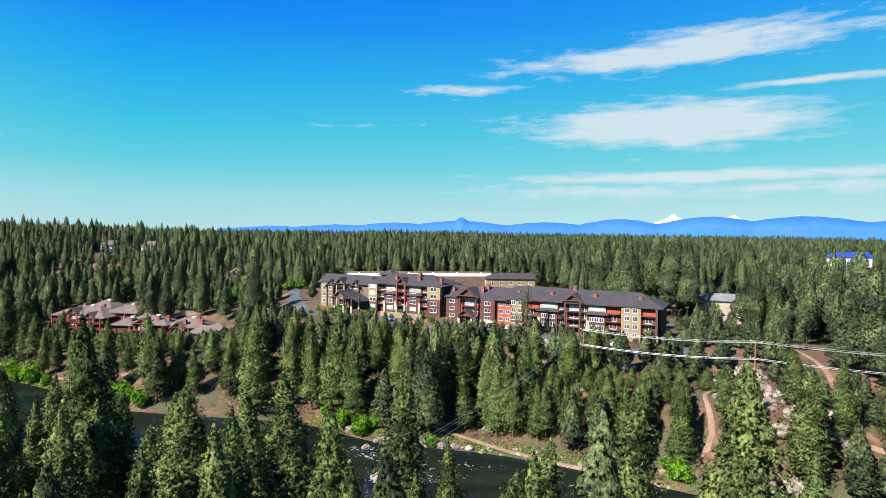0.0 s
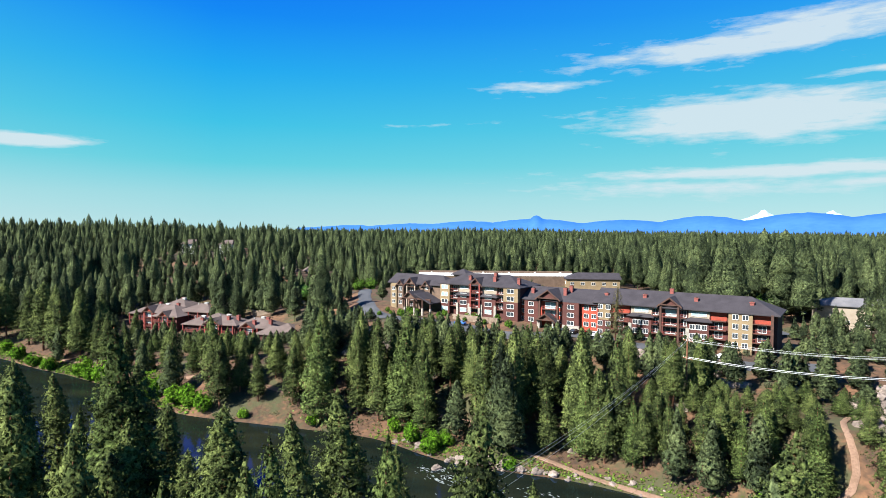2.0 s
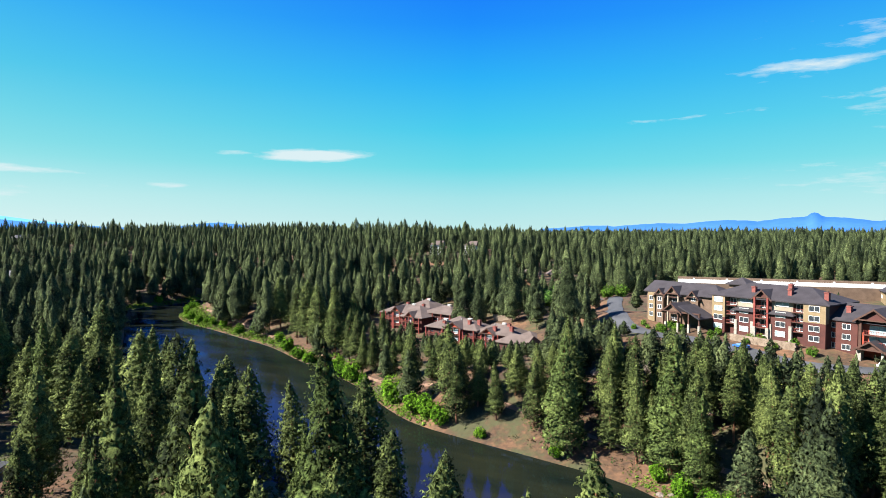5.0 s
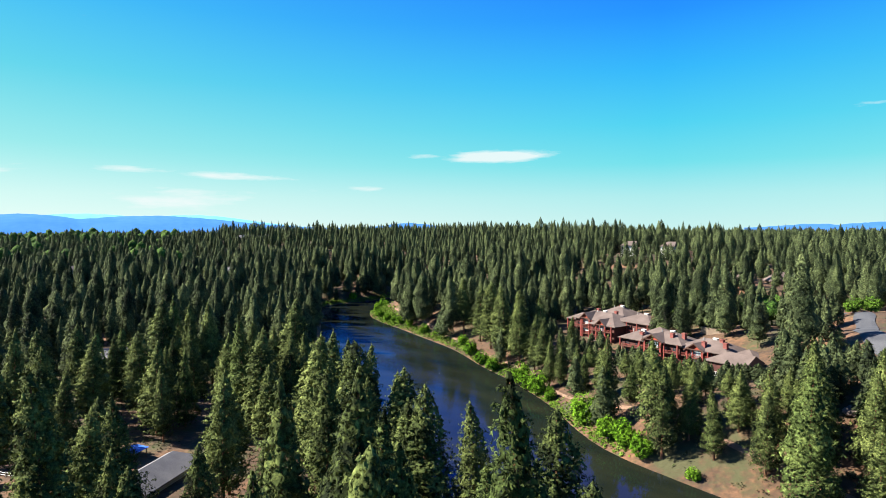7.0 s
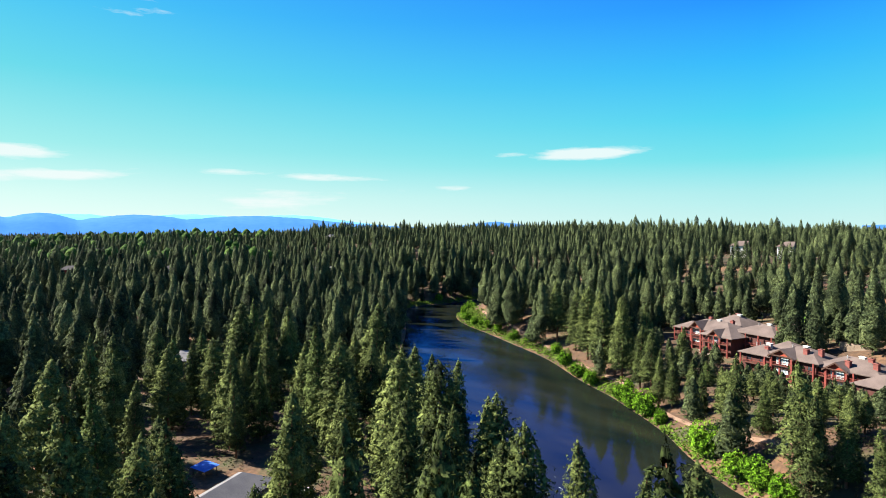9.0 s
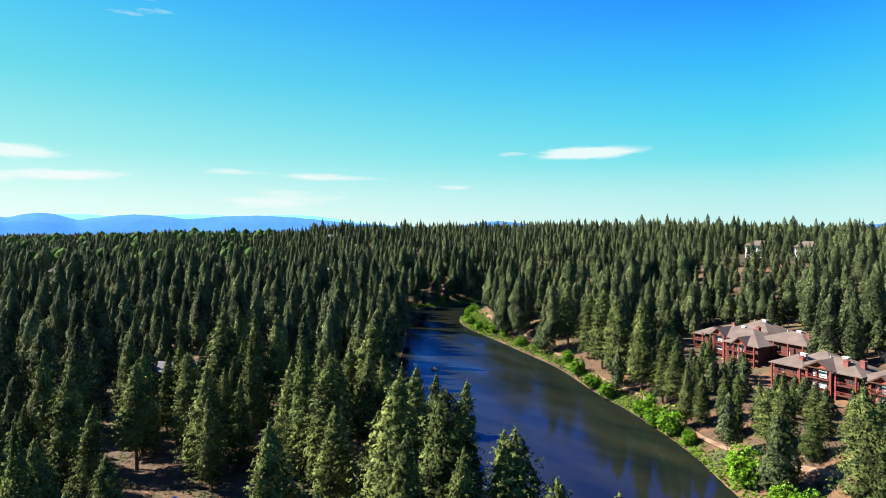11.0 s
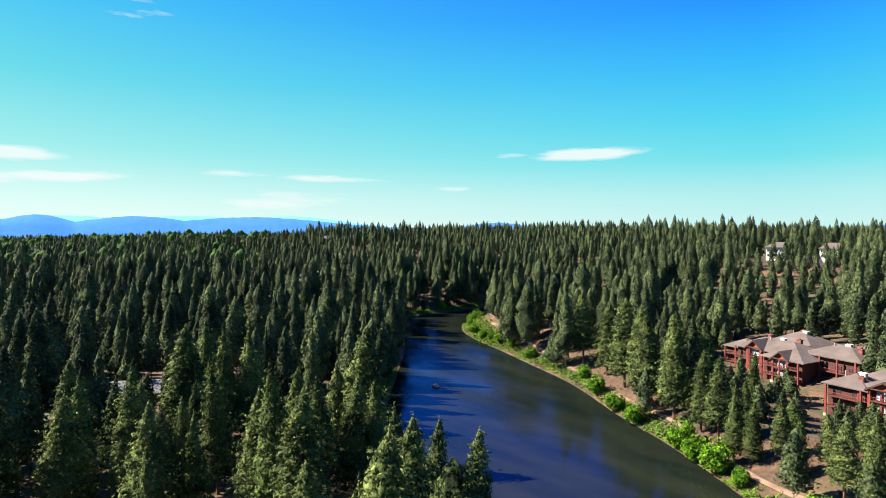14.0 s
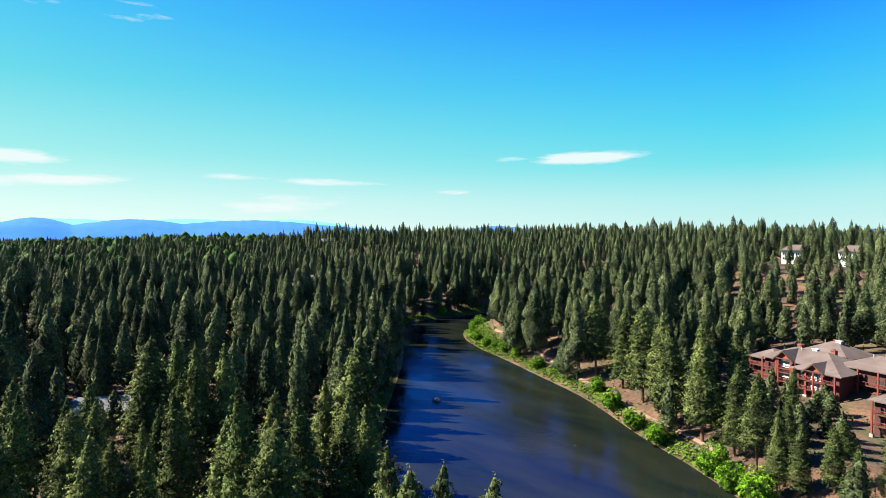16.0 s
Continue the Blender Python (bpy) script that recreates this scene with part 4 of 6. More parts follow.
    Shape().hip(1.4, 31, y - 0.4, y + 15.5, zf, 37.6, 1.0, gable0=True, gable1=True).make("roof", SHINGLE, L)
    for k in range(1, 4):
        for x in (2.2, 26.8, 29.6):
            window(L, x, y - 0.03, zb + k * st + 0.2, 1.8, 1.5)
    Shape().box(2.8, 8.4, y - 1.0, y + 0.1, zb - 5, zf - 0.2).make("wall", WALL_DARK, L)
    for k in range(1, 4):
        window(L, 5.6, y - 1.03, zb + k * st + 0.2, 2.2, 1.5)
    Shape().box(18.4, 24.6, y - 1.6, y + 0.1, zb - 5, zf - 0.2).make("wall", WALL_DARK, L)
    Shape().box(18.3, 24.7, y - 1.7, y - 0.5, zb - 5, zb + 3).make("stone_base", STONE, L)
    for k in range(1, 4):
        window(L, 21.5, y - 1.63, zb + k * st + 0.2, 2.6, 1.5)
        window(L, 18.37 - 1.6, y - 0.03, zb + k * st + 0.2, 1.2, 1.4)
    for x in (9.4, 16.6):
        Shape().box(x - 0.7, x + 0.7, y - 2.4, y - 1.0, zb - 5, zb + 4.5).make("stone_pier", STONE, L)
        Shape().box(x - 0.35, x + 0.35, y - 2.1, y - 1.4, zb + 4.5, zf + 0.8).make("post", TRIM, L)
    for k in (1, 2):
        balcony(L, 10.2, 15.8, y - 2.0, y - 0.02, zb + k * st + 2.4)
        window(L, 13, y - 0.03, zb + k * st + 2.5, 4.0, 2.3, glass=BLINDS)
    gable(L, 8.6, 17.4, y - 2.2, y + 8, zf + 0.9, zf + 4.1, SHINGLE, WALL_DARK)
    gable(L, 9.4, 16.6, y - 4.4, y - 0.2, zb + 4.6, zb + 7.0, SHINGLE, TRIM)
    for x in (10, 15.4):
        Shape().box(x, x + 0.6, y - 4.2, y - 3.6, zb - 5, zb + 4.6).make("post", STONE, L)
    for x, zt in ((4.6, 37.6), (17.6, 38.4)):
        chimney(L, x, y + 3.0, zf, zt)
    chimney(L, 19.0, y + 5.2, zf + 2, 39.2)
    # long part
    zb, zf = 22.4, 34.2
    Shape().box(31, 87, y, y + 15, zb - 6, zf).make("wall", WALL_DARK, L)
    Shape().hip(30.6, 87, y - 1.0, y + 15.5, zf, 38.6, 1.0, gable0=True).make("roof", SHINGLE, L)
    for x0, x1, low, high in ((32.0, 35.8, WALL_DARK, WALL_YELLOW), (43.0, 50.0, WALL_DARK, WALL_CREAM), (61.6, 68.0, WALL_DARK, WALL_CREAM), (73.6, 80.4, WALL_YELLOW, WALL_YELLOW)):
        fwd = 1.6
        cut = zf - (3.6 if high is WALL_CREAM else 6.0)
        Shape().box(x0, x1, y - fwd, y + 0.1, zb - 6, cut).make("wall", low, L)
        Shape().box(x0, x1, y - (fwd if high is not WALL_CREAM else 0.8), y + 0.1, cut, zf - 0.2).make("wall", high, L)
        if high is WALL_CREAM:
            Shape().hip(x0 - 0.5, x1 + 0.5, y - fwd - 0.4, y + 0.2, cut, cut + 0.9, 0.6, 0.25).make("canopy_roof", SHINGLE, L)
            Shape().box(x0 - 0.6, x0 + 0.5, y - fwd - 0.3, y - fwd + 0.8, zb - 6, cut - 2.6).make("stone_pier", STONE, L)
            for k in range(3):
                for dx in (-1.8, 0, 1.8):
                    window(L, (x0 + x1) / 2 + dx, y - fwd - 0.03, zb + k * st - 0.4, 1.6, 1.6)
            window(L, (x0 + x1) / 2, y - 0.83, zf - 2.2, 4.6, 1.35, glass=BLINDS)
        else:
            for k in range(4):
                for dx in (-1.4, 1.4):
                    window(L, (x0 + x1) / 2 + dx, y - fwd - 0.03, zb + k * st + 0.9, 1.7, 1.6)
    for x0, x1 in ((35.8, 43.0), (50.0, 52.6), (59.0, 61.6), (68.0, 73.6), (80.4, 86.0)):
        for k in range(1, 4):
            balcony(L, x0 + 0.02, x1 - 0.62, y - 1.5, y - 0.02, zb + k * st)
            window(L, (x0 + x1) / 2 - 0.3, y - 0.03, zb + k * st + 0.15, min(2.4, x1 - x0 - 0.8), 2.1)
        Shape().box(x0 + 0.1, x1 - 0.7, y - 0.25, y - 0.02, zb + 3 * st - 0.3, zb + 3 * st + 2.6).make("wall_panel", WALL_RED, L) if x1 - x0 > 5 else None
    for xx in (52.8, 58.4):
        Shape().box(xx, xx + 0.6, y - 2.2, y - 1.6, zb - 6, zf + 0.9).make("post", TRIM, L)
    for k in range(1, 4):
        balcony(L, 53.4, 58.4, y - 2.1, y - 0.02, zb + k * st)
        window(L, 55.9, y - 0.03, zb + k * st + 0.15, 3.6, 2.1, glass=BLINDS if k == 3 else GLASS)
    gable(L, 52.6, 59.2, y - 1.6, y + 8, zf + 0.9, zf + 3.4, SHINGLE, WALL_DARK)
    for xx in (85.4,):
        Shape().box(xx, xx + 0.8, y - 2.2, y - 1.4, zb + 2, zf).make("post", TRIM, L)
        Shape().box(xx - 0.2, xx + 1.0, y - 2.4, y - 1.2, zb - 6, zb + 2).make("stone_pier", STONE, L)
    for x, yy, zt in ((33.2, 3, 37.6), (46.6, 3, 38.0), (63.2, 3, 38.0), (79.6, 3, 37.8), (54.6, 6.5, 40.2)):
        chimney(L, x, y + yy, zf, zt)
    return L


def Shape_beam(x0, x1, y0, y1, z0, z1):
    s = Shape().box(x0, x1, y0, y1, z0, z1)
    return s.v, s.f


def condo(x, y, turn, volumes, gables, label, stacks, z0=3.0):
    """A red timber condominium with brown hipped roofs: volumes (x0, x1, y0, y1, eave, ridge), gabled porches (x0, x1, y, eave, ridge)."""
    C = site("condominium", x, y, 0, turn, label, "apartment building", "riverside condominiums")
    for x0, x1, y0, y1, ze, zr in volumes:
        Shape().box(x0, x1, y0, y1, z0, ze).make("wall", WALL_DARK, C)
        Shape().hip(x0, x1, y0, y1, ze, zr, 1.3, 0.3).make("roof", SHINGLE_TAN, C)
        n = max(1, int((x1 - x0) / 4.2))
        for i in range(n):
            xx = x0 + (x1 - x0) * (i + 0.5) / n
            for k, zz in enumerate(np.arange(z0 + 3.2, ze - 2.2, 3.0)):
                window(C, xx, y0 - 0.03, float(zz), 2.0, 1.7, frame=RED_TIMBER)
        for zz in np.arange(z0 + 5.8, ze - 2.4, 3.0):
            balcony(C, x0 + 0.4, x1 - 0.4, y0 - 1.9, y0 - 0.02, float(zz))
        for xx in np.linspace(x0 + 0.1, x1 - 0.5, max(2, int((x1 - x0) / 6) + 1)):
            Shape().box(xx, xx + 0.45, y0 - 2.0, y0 - 1.55, z0 + 3.5, ze - 0.1).make("post", RED_TIMBER, C)
            Shape().box(xx - 0.2, xx + 0.65, y0 - 2.2, y0 - 1.35, z0 - 1, z0 + 3.5).make("stone_pier", STONE, C)
    for x0, x1, y0, ze, zr in gables:
        gable(C, x0, x1, y0, y0 + 9, ze, zr, SHINGLE_TAN, WALL_RED)
        for xx in (x0, x1 - 0.7):
            Shape().box(xx, xx + 0.7, y0 - 0.5, y0 + 0.2, z0 + 4.0, ze).make("post", RED_TIMBER, C)
            Shape().box(xx - 0.3, xx + 1.0, y0 - 0.8, y0 + 0.5, z0 - 1, z0 + 4.0).make("stone_pier", STONE, C)
        Shape().box(x0 + 0.8, x1 - 0.8, y0 + 0.6, y0 + 0.9, z0, ze).make("wall", WALL_DARK, C)
        for zz in (ze - 2.9, ze - 6.2):
            for dx in (-1.1, 1.1):
                window(C, (x0 + x1) / 2 + dx, y0 + 0.57, zz, 2.0, 2.2, glass=BLINDS)
        balcony(C, x0 + 0.8, x1 - 0.8, y0 - 0.6, y0 + 0.55, ze - 3.3)
    for x0, x1, y0, y1, ze, zr in volumes[:3]:
        # plant room on the ridge, with its pale flat lid, and a small roof window
        m, q = (x0 + x1) / 2 + 1.5, (y0 + y1) / 2
        Shape().box(m - 0.9, m + 0.9, q - 0.6, q + 0.6, zr - 1.2, zr + 0.35).make("roof_box", WALL_GREY, C)
        Shape().box(m - 1.0, m + 1.0, q - 0.7, q + 0.7, zr + 0.35, zr + 0.47).make("roof_box_lid", WHITE, C)
        v, f = tube([(m - 4, q - 1.2, zr - 1.5), (m - 4, q - 1.2, zr + 0.4)], [0.16, 0.16], 8)
        part("vent_pipe", v, f, WALL_GREY, C)
    for sx, sy, sz in stacks:
        chimney(C, sx, sy, sz - 3.0, sz, 1.4)
    return C


def house(x, y, z, turn, w, d, ze, zr, wall, roof, label, fronts=3, storeys=1, name="house", lift=0.0):
    """A plain house: walls on a footing, hipped or gabled roof, windows along the front and one end."""
    H = site(name, x, y, z, turn, label, "house")
    Shape().box(-w / 2, w / 2, -d / 2, d / 2, -3.0, ze).make("wall", wall, H)
    Shape().hip(-w / 2, w / 2, -d / 2, d / 2, ze, zr, 0.8, 0.3, gable1=True).make("roof", roof, H)
    for k in range(storeys):
        for i in range(fronts):
            window(H, -w / 2 + w * (i + 0.5) / fronts, -d / 2 - 0.03, 0.9 + k * 3.0, min(2.2, w / fronts * 0.6), 1.5)
        window(H, w / 2 + 0.03, 0, 0.9 + k * 3.0, 2.0, 1.5, "right")
        window(H, -w / 2 - 0.03, 0, 0.9 + k * 3.0, 2.0, 1.5, "left")
    KEEP_OUT.append((x, y, w / 2 + 3, d / 2 + 3, turn))
    return H


lodge()
KEEP_OUT += [(-133, 292, 24, 12, -8), (-180, 322, 26, 18, -12)]
condo(-155, 289, -8, [(0, 10, 0, 11, 15.0, 18.0), (8, 26, 1.5, 14, 15.4, 18.8), (25, 44, 2.5, 15, 14.6, 18.2), (43, 53, 5, 15, 13.4, 16.2), (3, 13, 10, 19, 15.6, 18.6)], [(11, 19, -0.5, 16.0, 18.4), (29, 36, 0.6, 14.8, 17.2)],
      "red timber riverside condominium with brown hipped roofs", [(7.5, 3, 18.2), (20.5, 4.5, 19.4), (24, 7, 19.6), (34.5, 3.5, 18.2), (39, 8, 19.2), (42, 5, 18.6)])
condo(-198, 319, -10, [(0, 24, 0, 13, 15.8, 19.4), (4, 20, 12, 26, 17.0, 21.0), (22, 40, 6, 20, 16.4, 19.8), (-7, 2, 3, 13, 14.4, 17.2), (13, 27, -3, 8, 14.6, 17.6), (30, 43, 16, 27, 17.2, 20.2)], [(5, 11, -1.5, 16.4, 19.2), (17, 23, -4.2, 14.8, 17.4)],
      "red timber riverside condominium with stacked brown roofs", [(6, 10, 20.4), (18, 9, 20.4), (37, 12, 20.2), (12, 20, 22)])
# houses in the woods
house(-282, 521, 39, 20, 11, 9, 7.0, 10.4, WHITE, SHINGLE_TAN, "off-white two-storey house with a tan roof on the wooded hill", 3, 2)
house(-252, 529, 39, 15, 10, 9, 6.6, 10.2, WHITE, SHINGLE_TAN, "off-white house with tall chimneys among pines on the hill", 3, 2)
house(-288, 127, 7, 64, 20, 10, 3.6, 6.6, WALL_BROWN, SHINGLE_GREY, "dark low house with a grey roof under pines", 4, 1)
house(-498, 280, 20, 40, 20, 11, 5.0, 9.5, WALL_GREY, SHINGLE_GREY, "grey house with pale roof edges in the forest", 3, 1)
house(-480, 262, 19, 40, 9, 8, 3.5, 6.5, WHITE, SHINGLE_GREY, "small white outbuilding with a grey roof", 2, 1)
house(131, 276, 24, -20, 28, 14, 8.0, 10.6, WALL_CREAM, SHINGLE_GREY, "low cream building with a grey roof among pines", 4, 1)
house(304, 456, 36, -12, 28, 14, 10.0, 13.6, WHITE, BLUE_ROOF, "white hall with a bright blue metal roof", 5, 3)
house(-160, 432, 25, 10, 13, 10, 4.5, 8.5, WALL_BROWN, SHINGLE_TAN, "brown house with a steep tan roof among pines", 3, 1)
house(-139, 428, 26, 40, 12, 9, 5.0, 9.5, WALL_BROWN, SHINGLE_TAN, "brown house with a tan gable on the wooded slope", 3, 1)
house(-106, 278, 8, -10, 14, 10, 6.0, 9.0, WALL_DARK, SHINGLE_TAN, "red cottage with a weathered tan roof", 2, 1)
house(-162, 106, 4, -55, 20, 9, 3.2, 6.0, WALL_GREY, SHINGLE_GREY, "grey-roofed cabin on the shaded bank", 3, 1)
for hx_, hy_, ht_, wall_ in ((-880, 506, 12, WHITE), (-862, 487, 16, WALL_GREY), (-845, 470, 20, WHITE), (-826, 446, 25, WALL_BROWN), (-800, 385, 30, WHITE)):
    house(hx_, hy_, 43 if hy_ > 400 else 36, 60 + ht_, 18, 12, 5.0, 9.0, wall_, SHINGLE_GREY, "house on the far wooded rise", 3, 1)
for hx_, hy_, wall_ in ((-582, 112, WALL_RED), (-545, 178, WALL_GREY), (-760, 150, WALL_BROWN), (-840, 240, WALL_GREY), (-900, 120, WALL_RED)):
    house(hx_, hy_, 26 if hx_ > -700 else 34, 75, 13, 9, 4.0, 7.0, wall_, SHINGLE, "low house among the pines of the plain", 3, 1)
for hx_, hy_ in ((60, 900), (30, 880), (95, 915)):
    house(hx_, hy_, 38, -5, 20, 12, 5.5, 10.0, WHITE, SHINGLE_GREY, "pale house on the far rise behind the lodge", 3, 1)


def flat_block(x, y, z, turn, w, d, h):
    """A long low building with a white flat roof behind a brown parapet."""
    B = site("low_building", x, y, z, turn, "long low building with a white flat roof and brown parapet", "building")
    Shape().box(-w / 2, w / 2, -d / 2, d / 2, -3, h).make("wall", WALL_BROWN, B)
    Shape().box(-w / 2 + 0.3, w / 2 - 0.3, -d / 2 + 0.3, d / 2 - 0.3, h, h + 0.25).make("roof", WHITE, B)
    Shape().box(-w / 2, w / 2, d / 2 - 0.3, d / 2, h, h + 1.6).make("parapet", WALL_BROWN, B)
    for i in range(6):
        v, f = tube([(-w / 2 + w * (i + 0.5) / 6, d / 2 - 4, h + 0.25), (-w / 2 + w * (i + 0.5) / 6, d / 2 - 4, h + 1.2)], [0.5, 0.5], 10)
        part("roof_vent", v, f, WHITE, B)
    KEEP_OUT.append((x, y, w / 2 + 4, d / 2 + 4, turn))
    return B


flat_block(-12, 392, 28, 8, 96, 22, 4.9)
house(43, 384, 28, 2, 30, 14, 4.4, 7.6, WALL_YELLOW, SHINGLE, "ochre building with a dark hipped roof behind the lodge", 5, 1, "low_building")
KEEP_OUT += [(-10, 345, 62, 34, 0), (52, 330, 20, 45, 0)]

# ---- roads and paths ----
WAYS = [("road", "grey asphalt drive in front of the lodge", ASPHALT, 6.5, [(-100, 372), (-84, 345), (-76, 318), (-70, 292), (-56, 268), (-32, 252), (-6, 238), (20, 234), (45, 219), (66, 206), (86, 202)]),
        ("road", "grey asphalt road through the woods behind the lodge", ASPHALT, 8.0, [(100, 262), (92, 300), (98, 345), (112, 400), (130, 470), (160, 560)]),
        ("path", "pale trodden dirt path along the river bank", None, 1.4, [(-340, 318), (-299, 304), (-240, 280), (-205, 264), (-180, 254), (-151, 237), (-125, 226), (-105, 220), (-80, 212), (-40, 204), (-10, 186), (8, 174), (30, 160), (48, 152), (67, 152), (73, 168), (84, 178)]),
        ("path", "pale dirt track among pines and rocks", None, 1.6, [(140, 120), (105, 140), (96, 151), (107, 163), (118, 185), (122, 215)])]
SOIL = material("trodden_soil", [(0.15, 0.092, 0.060), (0.23, 0.145, 0.10)], 0.95, 0.2, 10, bump=0.3)


def ribbon(name, label, mat, wide, points):
    line = smooth_line(points, 3.0)
    t = np.gradient(line, axis=0)
    t /= np.linalg.norm(t, axis=1, keepdims=True)
    side = np.column_stack([-t[:, 1], t[:, 0]])
    rows = [line + side * wide * k / 2 * (1 + 0.12 * np.sin(np.arange(len(line)) * 0.9 + k))[:, None] for k in (-1.0, -0.5, 0.0, 0.5, 1.0)]
    v = []
    for i in range(len(line)):
        for k in range(5):
            x, y = rows[k][i]
            v.append((x, y, height(x, y) + (0.10 if 0 < k < 4 else -0.02) + (0.25 if mat is ASPHALT else 0.22)))
    f = [(i * 5 + k, i * 5 + k + 1, i * 5 + 6 + k, i * 5 + 5 + k) for i in range(len(line) - 1) for k in range(4)]
    ob = mesh_object(name, v, f, mat or SOIL)
    return tagged(ob, label, name, kind="structure")


for way in WAYS:
    ribbon(*way)


def on_way(x, y):
    res = np.zeros(np.shape(x), bool)
    for name, label, mat, wide, points in WAYS:
        res |= line_distance(np.array(points, float), x, y) < wide * (0.9 if name == "road" else 0.7) + 1.0
    return res


GLADES = [(-212, 138, 8), (-195, 136, 7), (-212, 154, 5), (-160, 112, 7), (-188, 84, 8), (-178, 92, 6), (-175, 108, 5), (-6, 184, 4), (-50, 252, 9), (-20, 240, 7), (15, 236, 9), (45, 222, 8)]


def inside_glade(x, y):
    res = np.zeros(np.shape(x), bool)
    for gx_, gy_, r_ in GLADES:
        res |= np.hypot(x - gx_, y - gy_) < r_
    return res


# ---- the forest ----
rng = FOREST
gx0, gy0 = scatter(-480, 190, 30, 450, 8.8, rng)
# the slope below the lodge and the bank below the red houses stand thick with pines
for *box, step in ((-100, 120, 128, 262, 9.0), (-205, -100, 205, 275, 9.0), (15, 128, 135, 186, 7.5)):
    ex, ey = scatter(*box, step, rng)
    gx0, gy0 = np.append(gx0, ex), np.append(gy0, ey)
# pines stand close to the water along the upper reach
for line, lo, hi, out in ((LINE_L, -450, -185, 1), (LINE_R, -440, -395, -1)):
    t = np.gradient(line, axis=0)
    t /= np.linalg.norm(t, axis=1, keepdims=True)
    side = np.column_stack([t[:, 1], -t[:, 0]]) * -out
    for back in (3.2, 8.0):
        q = (line + side * back + rng.normal(size=line.shape) * 1.0)[::2]
        q = q[(q[:, 0] > lo) & (q[:, 0] < hi) & (river_distance(q[:, 0], q[:, 1]) > 1.5)]
        gx0, gy0 = np.append(gx0, q[:, 0]), np.append(gy0, q[:, 1])
d0 = river_distance(gx0, gy0)
right = line_distance(LINE_R, gx0, gy0) < line_distance(LINE_L, gx0, gy0)
thin = rng.uniform(0, 1, gx0.shape)
slope_gap = line_distance(np.array([(72, 128), (78, 146), (88, 172), (98, 196)], float), gx0, gy0) < 5.5
# open grass bar in the river bend, open near bank, clearing round the cabin
BAR = np.array([(-392, 348), (-380, 318), (-325, 292), (-316, 303), (-350, 324), (-370, 340), (-384, 356)], float)
CABIN_YARD = np.array([(-198, 70), (-205, 92), (-182, 118), (-150, 128), (-112, 108), (-118, 84), (-150, 74)], float)
bank_gap = ~right & (d0 < 30) & (gx0 > -155) & (gx0 < 10)
yard = inside(CABIN_YARD, gx0, gy0)

COURT = np.array([(-62, 305), (-30, 285), (60, 245), (75, 300), (66, 378), (-62, 384)], float)
court = inside(COURT, gx0, gy0)
share = np.where(gx0 < -330, 0.75, np.where(right, np.where(gy0 > 300, 0.96, 0.92), 0.60))
share = np.where(bank_gap, np.where(gx0 < -85, 0.18, 0.24), np.where(slope_gap, 0.06, np.where(yard, 0.46, share)))
share = np.where((d0 < 10) & (gx0 < -185) & (~right | (gx0 < -392)), 1.0, share)
ok = (d0 > np.where(right & (gx0 > -390), 3.2, np.where(gx0 < -180, 1.5, 5.0))) & ~blocked(gx0, gy0, 2.0) & ~on_way(gx0, gy0) & ~inside_glade(gx0, gy0) & (thin < np.where(court, 0.12, share)) & ~inside(BAR, gx0, gy0)
for kx, ky, kh, ks in KEY_TREES:
    ok &= np.hypot(gx0 - kx, gy0 - ky) > 7.0
gx0, gy0, right = gx0[ok], gy0[ok], right[ok]
gz0 = land(gx0, gy0)
gh0 = np.clip(rng.normal(np.where(right, np.where(gy0 > 320, 20.0, 27.0), 26.0), 6.0), 9, 42)


def cap(region, top):
    """Trees of a region stay below a height."""
    limit = np.broadcast_to(top, gh0.shape) - gz0
    over = region & (gh0 > limit)
    gh0[over] = np.where(limit[over] < 3, 0.0, limit[over] * rng.uniform(0.75, 1.0, over.sum()))


def front(x0, y0, x1, y1):
    return line_distance(np.array([(x0, y0), (x1, y1)], float), gx0, gy0)


cap((gx0 > -90) & (gx0 < 125) & (gy0 > 150) & (gy0 < 268) & right, 27.2 + 0.14 * front(-58, 281, 78, 226))
cap(inside(np.array([(-222, 330), (-190, 318), (-100, 290), (-60, 205), (-150, 225), (-190, 250), (-215, 290)], float), gx0, gy0), 14.0 + 0.18 * front(-155, 289, -110, 283))
cap(inside(np.array([(-222, 330), (-150, 312), (-140, 240), (-180, 245), (-215, 290)], float), gx0, gy0), 16.0 + 0.22 * front(-203, 318, -160, 325))
cap((gx0 > -120) & (gx0 < -60) & (gy0 > 285) & (gy0 < 345), 37.0)
WEDGES = ([(-594, 104), (-588, 122), (-520, 118), (-520, 100)], [(-556, 170), (-550, 190), (-490, 170), (-494, 155)], [(-302, 118), (-288, 146), (-256, 134), (-262, 110)], [(-512, 292), (-485, 262), (-395, 225), (-405, 250)], [(-905, 520), (-840, 430), (-720, 380), (-740, 440)], [(-298, 505), (-238, 522), (-195, 395), (-240, 380)], [(240, 478), (335, 455), (240, 320), (170, 345)], [(-175, 440), (-125, 430), (-90, 350), (-140, 345)])
for wedge in WEDGES:
    low = inside(np.array(wedge, float), gx0, gy0) & (gh0 > 14)
    gh0[low] = rng.uniform(11, 17, low.sum())
cap((gy0 > 300) & right & (gx0 < -60), 52.0)
cap(inside(COURT, gx0, gy0), 38.0)
cap(inside(np.array([(10, 172), (48, 148), (100, 128), (128, 150), (118, 190), (60, 186)], float), gx0, gy0), 24.0)
kept = gh0 > 0
gx0, gy0, gz0, gh0, right = gx0[kept], gy0[kept], gz0[kept], gh0[kept], right[kept]
